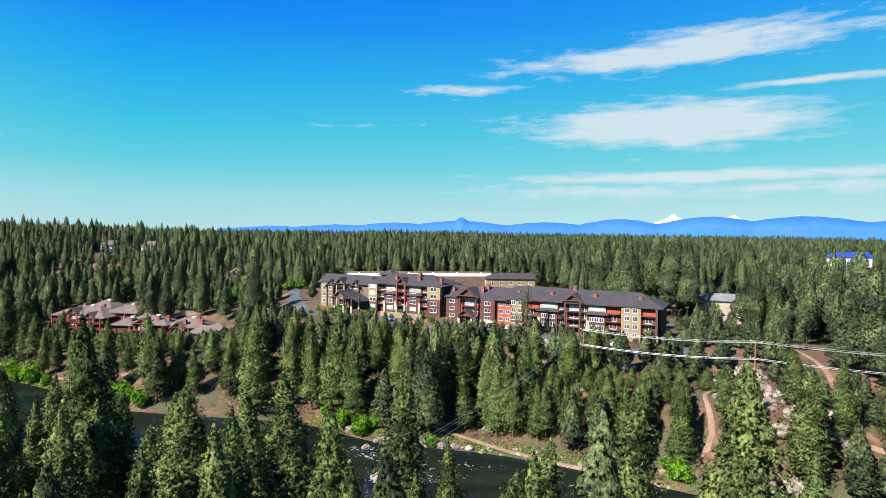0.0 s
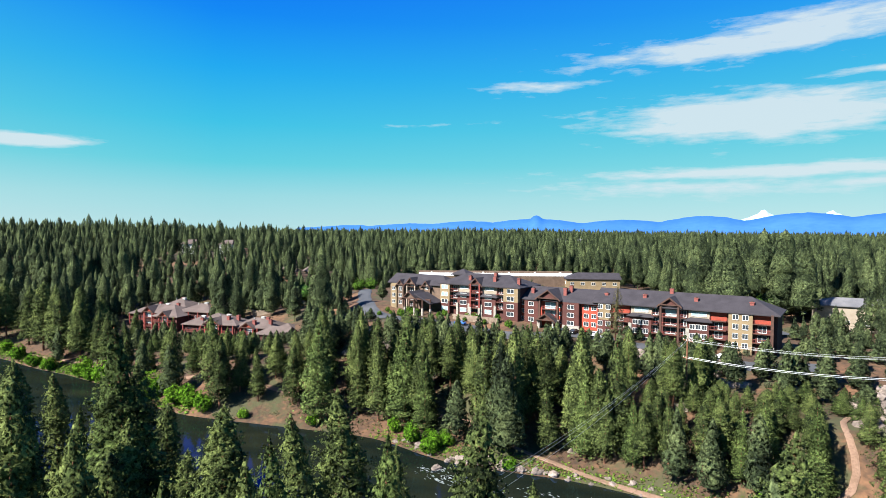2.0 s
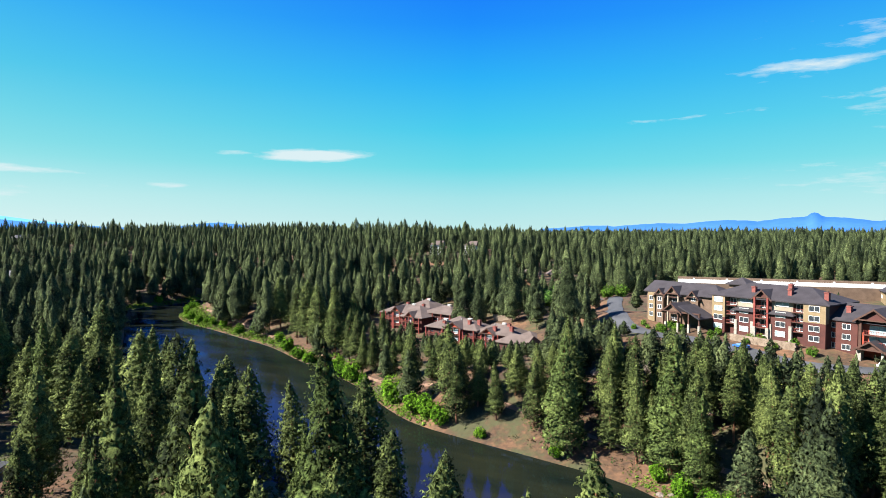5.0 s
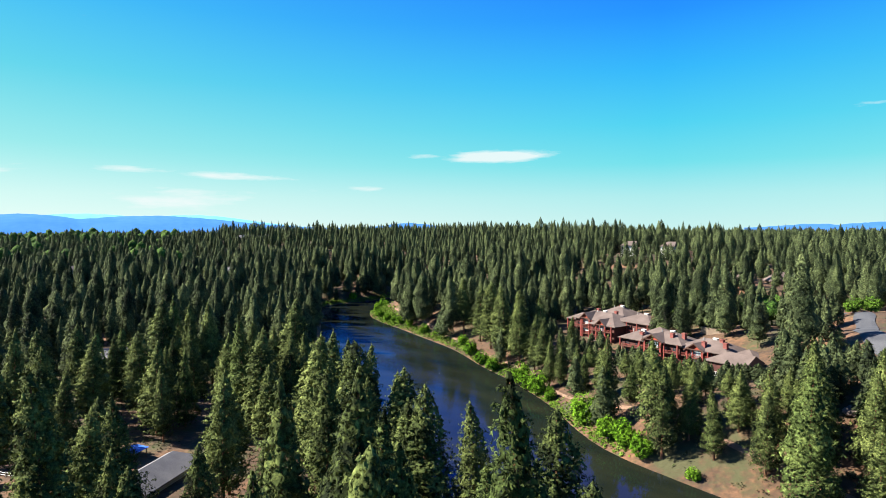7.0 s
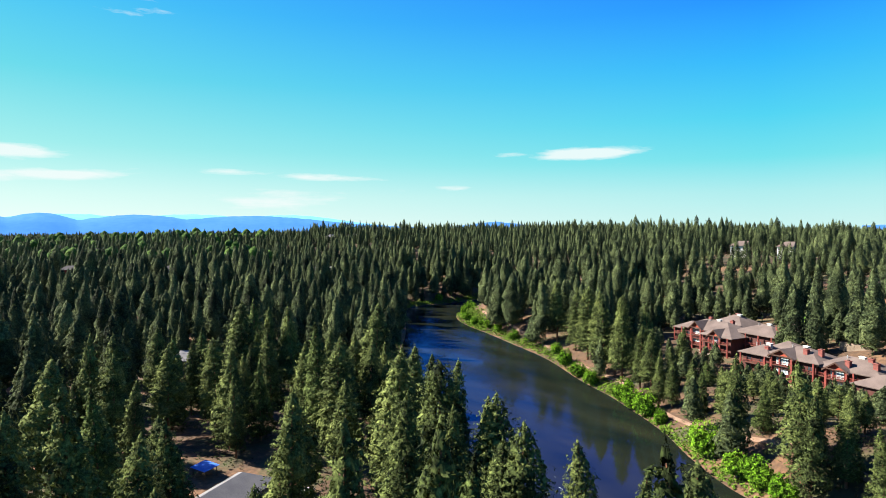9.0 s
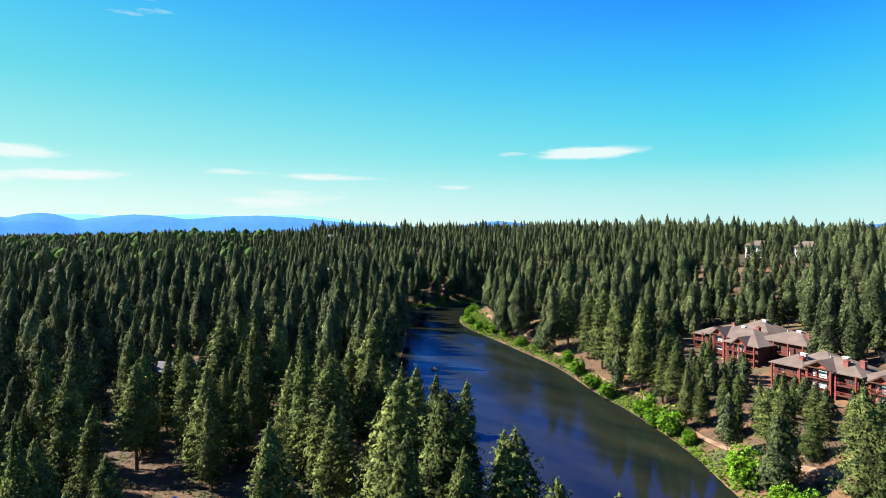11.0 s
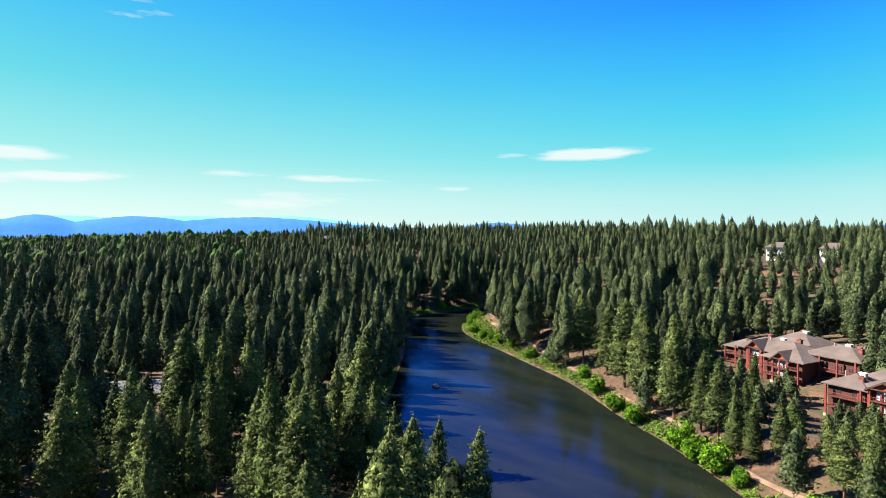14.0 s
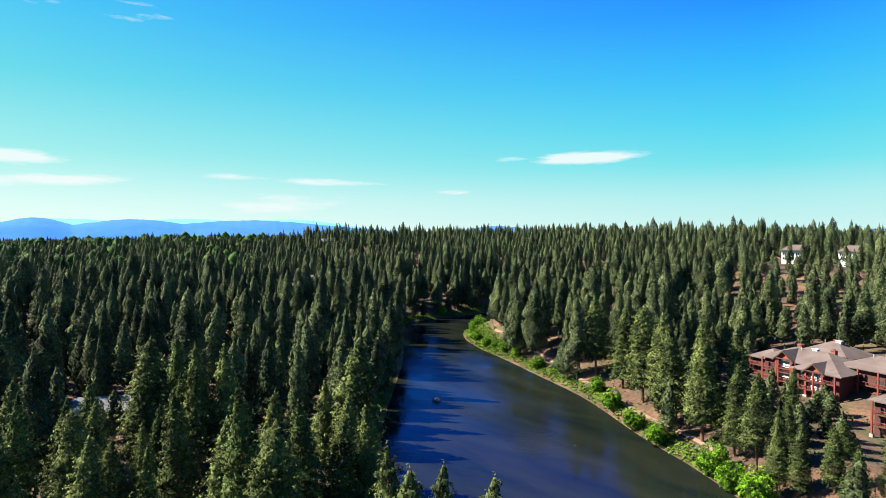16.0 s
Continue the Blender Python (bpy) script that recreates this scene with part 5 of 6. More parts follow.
gs0 = rng.choice(6, gx0.shape, p=[0.30, 0.22, 0.20, 0.10, 0.165, 0.015])
NEAR_REACH = np.array([(70, 100), (0, 95), (-70, 115), (-130, 130), (-200, 152)], float)
NEAR_WOOD = np.array([(-110, 85), (-150, 92), (-190, 98), (-225, 130)], float)
NEAR_SHORE = np.array([(-130, 240), (-100, 218), (-30, 205), (70, 165)], float)
dn = np.minimum(np.minimum(line_distance(NEAR_REACH, gx0, gy0), line_distance(NEAR_WOOD, gx0, gy0)), line_distance(NEAR_SHORE, gx0, gy0) + 12)
order = np.argsort(dn)
near, rest = order[:300 - len(KEY_TREES)], order[300 - len(KEY_TREES):]
planted = [(kx, ky, height(kx, ky), kh - height(kx, ky), ks) for kx, ky, kh, ks in KEY_TREES]
planted += [(gx0[i], gy0[i], gz0[i], gh0[i], gs0[i] if k < 95 else 6 + gs0[i] % 5) for k, i in enumerate(near)]
used = set()
for x, y, z, h, s in planted:
    w = max(h, 0.5 * h + 10.5) * float(rng.uniform(0.92, 1.22))
    m = Matrix.LocRotScale((x, y, z), Euler((0, 0, float(rng.uniform(0, 6.28)))), (w, w, h))
    if s not in used:
        used.add(s)
        PINES[s].matrix_basis = m
    else:
        first = PINES[s]
        keep = first.matrix_basis.copy()
        first.matrix_basis = Matrix.Identity(4)
        copy_thing(first, m)
        first.matrix_basis = keep


def grove(name, label, xs, ys, hs, kinds, shapes, mat, seed):
    """Many trees in one mesh: for each a copy of one of the shapes, turned and scaled."""
    r = np.random.default_rng(seed)
    zs = land(xs, ys)
    chunks = []
    for i in range(len(xs)):
        c, f, nm = shapes[kinds[i] % len(shapes)]
        a = r.uniform(0, 6.28)
        w = max(hs[i], 0.5 * hs[i] + 10.5) * r.uniform(0.88, 1.2)
        turn = np.array([(math.cos(a), math.sin(a), 0), (-math.sin(a), math.cos(a), 0), (0, 0, 1)])
        chunks.append((c @ turn * np.array((w, w, hs[i])) + np.array((xs[i], ys[i], zs[i])), f, nm @ turn))
    v, f, nm = joined(chunks)
    ob = new(name, tri_mesh(name, v, mat, f, nm))
    return tagged(ob, label, "trees", kind="stuff")


def lean_pine(seed, kind, sides, rings, boughs, per, leaves, puff, leaf, near=True):
    """A light pine: the mass of its crown, tufts of needles on it, a thin stem."""
    r = np.random.default_rng(seed)
    bare, wide, blunt = KINDS[kind][:3]
    return joined([body(r, bare, wide, blunt, sides, rings, 0.94), crown_cloud(r, boughs, per, leaves, bare, wide, blunt, puff, leaf)] + ([body(r, bare, wide, blunt, 5, 5, 0.6), stem(0.012, 0.4)] if near else []))


fulls = [lean_pine(120 + k, k, 12, 22, 64, 3, 3, 0.024, 0.85) for k in range(6)]
mids = [lean_pine(20 + k, k % 6, 8, 13, 40, 2, 2, 0.032, 0.95) for k in range(9)]
middle, outer = rest[:300], rest[300:]
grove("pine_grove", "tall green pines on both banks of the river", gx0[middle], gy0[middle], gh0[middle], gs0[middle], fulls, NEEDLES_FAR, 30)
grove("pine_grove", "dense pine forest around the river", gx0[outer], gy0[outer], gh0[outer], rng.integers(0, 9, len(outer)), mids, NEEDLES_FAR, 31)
print("near", len(planted), "mid", len(rest))


def sector(x, y):
    az = np.degrees(np.arctan2(-(x + 20), y - 20))
    return (az > -46) & (az < 100)


fx, fy = scatter(-900, 700, -120, 900, 10.6, rng)
dist = np.hypot(fx + 40, fy - 60)
ok = ~((fx > -480) & (fx < 190) & (fy > 30) & (fy < 450)) & (dist < 860) & sector(fx, fy) & (rng.uniform(0, 1, fx.shape) < 0.9) & ~blocked(fx, fy, 1.0)
fx, fy = fx[ok], fy[ok]
ok = (river_distance(fx, fy) > 5) & ~inside(BAR, fx, fy)
fx, fy = fx[ok], fy[ok]
fh = np.clip(rng.normal(21.5, 4.8, fx.shape), 11, 34)
for wedge in WEDGES:
    low = inside(np.array(wedge, float), fx, fy)
    fh[low] = rng.uniform(11, 17, low.sum())
low = inside(np.array([(-300, 520), (-236, 536), (-205, 430), (-250, 418)], float), fx, fy)
fh[low] = rng.uniform(12, 17, low.sum())
fars = [lean_pine(40 + k, k % 5, 6, 8, 12, 1, 1, 0.05, 1.0, False) for k in range(10)]
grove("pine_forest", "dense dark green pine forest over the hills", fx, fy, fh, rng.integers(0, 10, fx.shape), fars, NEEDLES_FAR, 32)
hx, hy = scatter(-2600, 1900, -900, 2600, 20.0, rng)
dist = np.hypot(hx + 40, hy - 60)
ok = (dist >= 850) & (dist < 2600) & sector(hx, hy) & ((dist < 1400) | (rng.uniform(0, 1, hx.shape) < 0.62))
hx, hy, dist = hx[ok], hy[ok], dist[ok]
hh = np.clip(rng.normal(25, 5, hx.shape), 14, 36) * np.where(np.arctan2(-(hx + 40), hy - 60) > radians(66), 0.7, 1.0)
specks = [lean_pine(60 + k, k % 5, 5, 5, 6, 1, 1, 0.075, 1.0, False) for k in range(6)]
dots = [lean_pine(70 + k, k % 5, 4, 3, 3, 1, 1, 0.10, 1.0, False) for k in range(6)]
for shapes, part_way, seed in ((specks, dist < 1400, 33), (dots, dist >= 1400, 34)):
    grove("distant_forest", "far pine forest running to the skyline", hx[part_way], hy[part_way], hh[part_way], rng.integers(0, 6, part_way.sum()), shapes, NEEDLES_FAR, seed)
print("far", len(fx), len(hx))

# ---- the far suburb: pale broadleaf trees and roofs among the pines ----
BROADLEAF = leafy("broadleaf_crown", [(0.02, 0.05, 0.010), (0.05, 0.105, 0.018), (0.095, 0.16, 0.03)], 0.09, tuft=1.0, depth=0.5, gaps=0.40)


def broadleaf(seed):
    """A round-headed tree: several leafy heads on a short stem."""
    r = np.random.default_rng(seed)
    bits = [stem(0.03, 0.5)]
    for k in range(4):
        v, f, q = body(r, 0.0, 0.40, 0.40, 7, 6, 1.0, 0.25)
        a = k * 1.6 + r.uniform(0, 1)
        size = 0.9 if k == 0 else r.uniform(0.5, 0.68)
        bits.append((v * np.array((size, size, size * 0.8)) + np.array((0.0 if k == 0 else 0.26 * math.cos(a), 0.0 if k == 0 else 0.26 * math.sin(a), 0.22 if k == 0 else r.uniform(0.12, 0.3))), f, q))
    return joined(bits)


az_ = radians(70) + np.radians(26) * rng.uniform(0, 1, 150) ** 1.1
ds_ = rng.uniform(620, 1500, 150)
bx, by = -40 - np.sin(az_) * ds_, 70 + np.cos(az_) * ds_
grove("broadleaf_trees", "bright green broadleaf trees among far houses", bx, by, rng.uniform(20, 29, 150), rng.integers(0, 4, 150), [broadleaf(80 + k) for k in range(4)], BROADLEAF, 35)
cx_ = np.concatenate([rng.uniform(-150, -95, 8), rng.uniform(105, 150, 16)])
cy_ = np.concatenate([rng.uniform(330, 380, 8), rng.uniform(300, 420, 16)])
grove("broadleaf_trees", "green broadleaf trees along the roads by the lodge", cx_, cy_, rng.uniform(8, 13, 24), rng.integers(0, 4, 24), [broadleaf(90 + k) for k in range(4)], BROADLEAF, 36)

# ---- bushes, grass, rocks ----
def clump(name, label, seed, lobes, per, size, mat, group, category="bush"):
    """A leafy bush of several rounded lobes on short stems, about one metre high."""
    r = np.random.default_rng(seed)
    bush = tagged(new(name), label, category, group)
    c, o = [], []
    for k in range(lobes):
        a, q = k * 2.4, (0.0 if k == 0 else r.uniform(0.18, 0.34))
        mid = np.array((q * math.cos(a), q * math.sin(a), 0.52 if k == 0 else r.uniform(0.30, 0.55)))
        rad = 0.40 if k == 0 else r.uniform(0.20, 0.30)
        d = r.normal(size=(per, 3))
        d /= np.linalg.norm(d, axis=1, keepdims=True)
        pts = mid + d * rad * r.uniform(0.80, 1.04, (per, 1))
        keep = pts[:, 2] > 0.02
        c.append(pts[keep])
        o.append(d[keep])
    c, o = np.vstack(c), np.vstack(o)
    crown = new("leaves", tri_mesh("leaves", tufts(c, np.full(len(c), size), 4, r, o, 0.5, 0.4), mat))
    crown.parent = bush
    v, f = [], []
    for k in range(4):
        a = k * 1.6
        v2, f2 = tube([(0, 0, -0.05), (0.12 * math.cos(a), 0.12 * math.sin(a), 0.25), (0.3 * math.cos(a), 0.3 * math.sin(a), 0.5)], [0.03, 0.02, 0.008], 4)
        f += [tuple(i + len(v) for i in t) for t in f2]
        v += v2
    part("woody_base", v, f, DARK_BARK, bush)
    return bush


BUSHES = [clump("willow_bush", "bright green willow bush at the water's edge", 71 + k, 7, 190, 0.040, LEAVES, "riverside bushes") for k in range(3)]
SAGE = leafy("sage_leaves", [(0.06, 0.07, 0.035), (0.10, 0.11, 0.06), (0.13, 0.14, 0.08)], 0.6, rand=0.4, tuft=6.0, depth=0.05, gaps=0.0)
SAGES = [clump("sage_bush", "dull grey-green bush on dry soil", 81 + k, 5, 24, 0.10, SAGE, "dry bushes") for k in range(2)]


def plant(first, spots, squash=1.0):
    """Copies of the things first at spots of (x, y, size)."""
    r = np.random.default_rng(5)
    count = len(first)
    for i, (x, y, s) in enumerate(spots):
        t = first[i % count]
        m = Matrix.LocRotScale((x, y, height(x, y) - 0.1), Euler((0, 0, float(r.uniform(0, 6.28)))), (s * float(r.uniform(0.9, 1.15)), s * float(r.uniform(0.9, 1.15)), s * squash * float(r.uniform(1.0, 1.2))))
        if i < count:
            late.append((t, m))
        else:
            copy_thing(t, m)


late = []
spots = [(-278, 289, 5), (-264, 287, 5.5), (-236, 277, 5), (-222, 268, 5.5), (-206, 258, 5.5), (-194, 252, 6), (-173, 244, 6.5), (-166, 240, 6), (-158, 236, 7.5),
         (-150, 232, 4), (-127, 218, 8), (-114, 210, 6), (-108, 208, 6), (-101, 205, 5.5), (-30, 186, 5), (-24, 180, 5.5), (-20, 182, 4), (-36, 192, 4), (50, 153, 4), (58, 147, 5), (56, 151, 3), (-3, 172, 3),
         (-300, 297, 4.5), (-312, 300, 5), (-322, 303, 4), (-330, 304, 4.5), (-345, 310, 5), (-352, 314, 4), (-362, 320, 4), (-372, 328, 4), (-378, 334, 5), (-385, 344, 6.5), (-381, 344, 5), (-436, 353, 6), (-86, 201, 3), (-62, 197, 3.5)]
plant(BUSHES, [(x, y, s * 1.12) for x, y, s in spots], 1.05)
drng = np.random.default_rng(91)
sx, sy = scatter(-130, 130, 120, 262, 6.5, drng)
sd = river_distance(sx, sy)
pick = (sd > 5) & (sd < 75) & (line_distance(LINE_R, sx, sy) < line_distance(LINE_L, sx, sy)) & ~blocked(sx, sy) & ~on_way(sx, sy) & (drng.uniform(0, 1, sx.shape) < 0.5)
plant(SAGES, [(float(x), float(y), float(drng.uniform(1.0, 2.4))) for x, y in zip(sx[pick], sy[pick])])
for t, m in late:
    t.matrix_basis = m

GRASS = leafy("bank_grass", [(0.07, 0.13, 0.015), (0.11, 0.19, 0.022), (0.15, 0.235, 0.035)], 0.3, tuft=6.0, depth=0.05, gaps=0.0)


def grass_strip(name, label, line, reach, count, seed, tall):
    r = np.random.default_rng(seed)
    pts = smooth_line(line, 1.0)
    i = r.integers(0, len(pts), count)
    q = pts[i] + r.normal(size=(count, 2)) * reach
    d = river_distance(q[:, 0], q[:, 1])
    q = q[(d > -0.6)]
    z = np.maximum(land(q[:, 0], q[:, 1]), 0.05)
    up = np.tile(np.array((0.0, 0.0, 1.2)), (len(q), 1))
    ob = new(name, tri_mesh(name, tufts(np.column_stack([q, z + 0.15]), np.full(len(q), tall), 3, r, up, 0.45), GRASS))
    return tagged(ob, label, "grass", kind="stuff")


grass_strip("grass", "bright green grass on the low gravel bar", [(-392, 352), (-382, 336), (-372, 330), (-352, 317), (-335, 308), (-318, 302)], 3.4, 3400, 1, 0.9)
grass_strip("grass", "green grass along the river bank", [(-318, 301), (-278, 289), (-238, 276), (-201, 258), (-165, 240), (-126, 216), (-106, 206)], 1.7, 3200, 2, 0.7)
grass_strip("grass", "green grass along the rocky bank", [(-42, 193), (-18, 179), (13, 170), (32, 161), (60, 146), (90, 130)], 1.6, 2400, 3, 0.4)
grass_strip("grass", "pale grass on the far bank of the bend", [(-426, 312), (-436, 330), (-435, 345), (-434, 360), (-438, 382), (-446, 408)], 2.0, 900, 4, 1.0)
grass_strip("grass", "green grass along the shaded bank", [(-330, 246), (-292, 224), (-250, 194), (-195, 174)], 1.5, 900, 6, 0.8)

BRUSH = leafy("forest_brush", [(0.030, 0.045, 0.014), (0.060, 0.070, 0.025), (0.105, 0.080, 0.040)], 0.15, tuft=6.0, depth=0.05, gaps=0.0)
ux, uy = scatter(-330, 180, 60, 300, 2.6, drng)
ud = river_distance(ux, uy)
patchy = np.array([noise.noise((float(a) * 0.06, float(b) * 0.06, 0.0)) for a, b in zip(ux, uy)])
pick = (ud > 2) & (ud < 60) & ~blocked(ux, uy) & ~on_way(ux, uy) & (patchy + drng.normal(size=ux.shape) * 0.15 > -0.02)
ux, uy = ux[pick], uy[pick]
spread_up = np.column_stack([drng.normal(size=(len(ux), 2)) * 0.6, np.full(len(ux), 0.8)])
brush = new("undergrowth", tri_mesh("undergrowth", tufts(np.column_stack([ux, uy, land(ux, uy) + 0.25]), drng.uniform(0.3, 0.75, len(ux)), 7, drng, spread_up, 0.4, 1.1), BRUSH))
tagged(brush, "low dull green and brown brush on the forest floor", "undergrowth", kind="stuff")
ROCK = material("grey_brown_rock", [(0.11, 0.088, 0.074), (0.20, 0.158, 0.132), (0.31, 0.250, 0.208)], 0.92, 0.5, 6, bump=0.6, rand=0.3)


def make_rock(seed, rough):
    """A weathered boulder, about two metres across."""
    bm = bmesh.new()
    bmesh.ops.create_icosphere(bm, subdivisions=3, radius=1.0)
    for v in bm.verts:
        n = noise.noise(v.co * 0.9 + Vector((seed * 7.1, 0, 0))) * 0.5 + noise.noise(v.co * 2.3 + Vector((0, seed * 3.3, 0))) * rough
        c = v.co * (1 + n)
        step = 0.35
        v.co = Vector((c.x, c.y, (round(c.z / step) * 0.55 * step + c.z * 0.45) * 0.75))
    me = bpy.data.meshes.new("boulder")
    bm.to_mesh(me)
    bm.free()
    me.materials.append(ROCK)
    return tagged(new("boulder", me), "weathered grey-brown boulder on the rocky slope", "rock", "boulders")


ROCKS = [make_rock(k, 0.22) for k in range(5)]
rocks = [(-15, 149, 2.2, 1), (-21, 171, 1.4, 1), (-15, 176, 1.6, 0), (-9, 175, 1.5, 0), (-4, 174, 1.6, 0), (0, 172, 1.4, 0), (4, 171, 1.5, 0), (8, 170, 1.3, 0), (51, 149, 0.9, 1), (53, 147, 0.8, 1), (55, 146, 0.7, 1),
         (-267, 229, 1.6, 1), (-332, 266, 1.0, 1), (-27, 184, 1.6, 0)]
for k in range(70):
    u = drng.uniform(0, 1)
    if k < 26:
        x, y, s = -66 + 130 * u + drng.normal() * 4, 246 - 42 * u + drng.normal() * 5 - 4, drng.uniform(1.2, 3.4)
    elif k < 54:
        x, y, s = 88 + drng.normal() * 6, 138 + 45 * u, drng.uniform(1.0, 3.4)
    else:
        x, y, s = 30 + drng.normal() * 30, 175 + 35 * u, drng.uniform(0.8, 2.0)
    rocks.append((float(x), float(y), float(s), 0))
for k in range(64):
    q = LINE_R[int(np.argmin(np.abs(LINE_R[:, 0] - drng.uniform(-34, 46))))]
    rocks.append((float(q[0] + drng.normal() * 1.6), float(q[1] + abs(drng.normal()) * 1.3 - 0.2), float(drng.uniform(0.35, 0.95)), 0))
for k in range(36):
    u = drng.uniform(0, 1)
    rocks.append((float(76 + 20 * u + drng.normal() * 2.4), float(140 + 52 * u), float(drng.uniform(1.0, 3.0)), 0))
for k in range(22):
    rocks.append((float(-52 + 20 * drng.uniform(0, 1)), float(239 + 6 * drng.normal() * 0.5), float(drng.uniform(1.2, 3.4)), 0))
for i, (x, y, s, wet) in enumerate(rocks):
    m = Matrix.LocRotScale((x, y, (0.0 if wet else height(x, y)) + 0.1 * s), Euler((0, 0, i * 1.7)), (s * 1.1, s * 0.9, s * 0.8))
    if i < 5:
        ROCKS[i].matrix_basis = m
    else:
        t = ROCKS[i % 5]
        keep = t.matrix_basis.copy()
        t.matrix_basis = Matrix.Identity(4)
        copy_thing(t, m)
        t.matrix_basis = keep

FOAM = material("white_water", [(0.20, 0.24, 0.26), (0.42, 0.46, 0.48)], 0.6, 2.0, 4)


def foam(name, label, spots, seed):
    """Flecks of white water just above the surface."""
    r = np.random.default_rng(seed)
    tri = []
    for x, y, reach, n in spots:
        for k in range(n):
            cx, cy = x + r.normal() * reach, y + r.normal() * reach * 0.5
            a, s, w = r.normal() * 0.4 - 0.55, r.uniform(0.15, 0.9), r.uniform(0.03, 0.12)
            c, d = math.cos(a), math.sin(a)
            z = 0.03 + 0.004 * k / n
            tri += [(cx - c * s, cy - d * s, z), (cx - d * w, cy + c * w, z + 0.02), (cx + c * s, cy + d * s, z), (cx + c * s, cy + d * s, z), (cx + d * w, cy - c * w, z + 0.02), (cx - c * s, cy - d * s, z)]
    return tagged(new(name, tri_mesh(name, np.array(tri), FOAM)), label, "water", kind="stuff")


foam("foam", "white water round boulders in the rapids", [(-12, 147, 2.8, 90), (-17, 165, 3.4, 80), (-8, 158, 4.5, 60), (-22, 170, 2.4, 40), (6, 158, 4.0, 24), (-2, 150, 4.0, 30), (-134, 176, 4.0, 18), (-150, 172, 4.0, 8), (-118, 196, 4.0, 6), (-332, 266, 3.0, 4), (-213, 234, 3.0, 3)], 17)

# ---- power line ----
POLE = material("weathered_pole_wood", [(0.16, 0.065, 0.035), (0.24, 0.11, 0.06)], 0.85, 1.0, 8)
WIRE = material("pale_aluminium_wire", [(0.55, 0.56, 0.56), (0.66, 0.67, 0.67)], 0.35, 1.0, 4, metal=0.6)
PORCELAIN = material("pale_insulator", [(0.55, 0.53, 0.5), (0.7, 0.68, 0.65)], 0.3, 1.0, 4)


def utility_pole(x, y, z0, z1, turn, arms):
    P = tagged(new("utility_pole"), "tall brown wooden utility pole with crossarms", "pole", "utility poles")
    P.matrix_world = pose(x, y, z0, 0, 0, turn)
    h = z1 - z0
    v, f = tube([(0, 0, -1.5), (0, 0, h * 0.5), (0, 0, h)], [0.24, 0.20, 0.15], 10)
    part("pole", v, f, POLE, P)
    for down in arms:
        a = Shape().box(-1.8, 1.8, 0.16, 0.30, h - down - 0.12, h - down + 0.12).make("crossarm", POLE, P)
        for dx in (-1.65, -0.6, 0.6, 1.65):
            v, f = tube([(dx, 0.23, h - down + 0.12), (dx, 0.23, h - down + 0.25), (dx, 0.23, h - down + 0.42)], [0.05, 0.11, 0.06], 8)
            part("insulator", v, f, PORCELAIN, a)
    return P


def wire(a, b, sag, thick):
    """A wire that hangs between two points."""
    pts = []
    for i in range(25):
        u = i / 24
        pts.append((a[0] + (b[0] - a[0]) * u, a[1] + (b[1] - a[1]) * u, a[2] + (b[2] - a[2]) * u - 4 * sag * u * (1 - u)))
    c = bpy.data.curves.new("power_line", "CURVE")
    c.dimensions, c.bevel_depth, c.bevel_resolution = "3D", thick, 1
    s = c.splines.new("POLY")
    s.points.add(24)
    for q, w in zip(s.points, pts):
        q.co = (*w, 1)
    c.materials.append(WIRE)
    return tagged(new("power_line", c), "pale metal power line slung between poles", "cable", "power lines")


POLES = [(43, 185, 16.6, 32.2), (85, 165, 17.0, 32.6), (140, 139, 16.0, 33.0), (-6, 110, 5.0, 21.6)]
for (x, y, z0, z1), turn, arms in zip(POLES, (-65, -65, -65, -20), ((0.5, 5.2), (0.5, 5.0), (0.5, 5.0), (0.4,))):
    utility_pole(x, y, min(z0, height(x, y)), z1, turn, arms)
for p, q in ((0, 1), (1, 2)):
    a, b = POLES[p], POLES[q]
    for down, off, thick in ((0.2, 1.6, 0.028), (0.2, -0.6, 0.028), (0.2, -1.6, 0.028), (4.8, 0.4, 0.06), (5.0, -0.3, 0.045)):
        wire((a[0] + off * 0.42, a[1] + off * 0.9, a[3] - down), (b[0] + off * 0.42, b[1] + off * 0.9, b[3] - down), 1.0, thick)
for off, down in ((-1.6, 0.3), (-0.5, 0.3), (1.6, 0.3)):
    wire((POLES[0][0] + off * 0.42, POLES[0][1] + off * 0.9, POLES[0][3] - 0.3), (POLES[3][0] + off * 0.9, POLES[3][1] - off * 0.4, POLES[3][3] - down), 1.8, 0.014)

# ---- around the lodge ----
LODGE = pose(-3.6, 252.6, 0, 0, 0, -27.5)
SHRUB = leafy("garden_leaves", [(0.05, 0.11, 0.012), (0.09, 0.17, 0.02), (0.13, 0.22, 0.034)], 0.6, rand=0.5, tuft=6.0, depth=0.05, gaps=0.0)
SHRUBS = [clump("garden_shrub", "bright green garden shrub beside the lodge", 101 + k, 6, 70, 0.07, SHRUB, "garden shrubs") for k in range(2)]
late = []
garden = []
for k in range(46):
    lx, ly = drng.uniform(-58, 4) if k < 30 else drng.uniform(18, 84), (drng.uniform(-9, -2.5) if k < 30 else drng.uniform(6.5, 9.5))
    w = LODGE @ Vector((float(lx), float(ly), 0))
    garden.append((w.x, w.y, float(drng.uniform(1.4, 3.2))))
w = LODGE @ Vector((21.5, 7.5, 0))
garden += [(w.x - 3, w.y, 4.5), (w.x, w.y - 0.5, 4.8), (w.x + 3, w.y - 1.5, 4.2), (-84, 338, 7), (-80, 346, 6.5)]
plant(SHRUBS, garden)
for t, m in late:
    t.matrix_basis = m

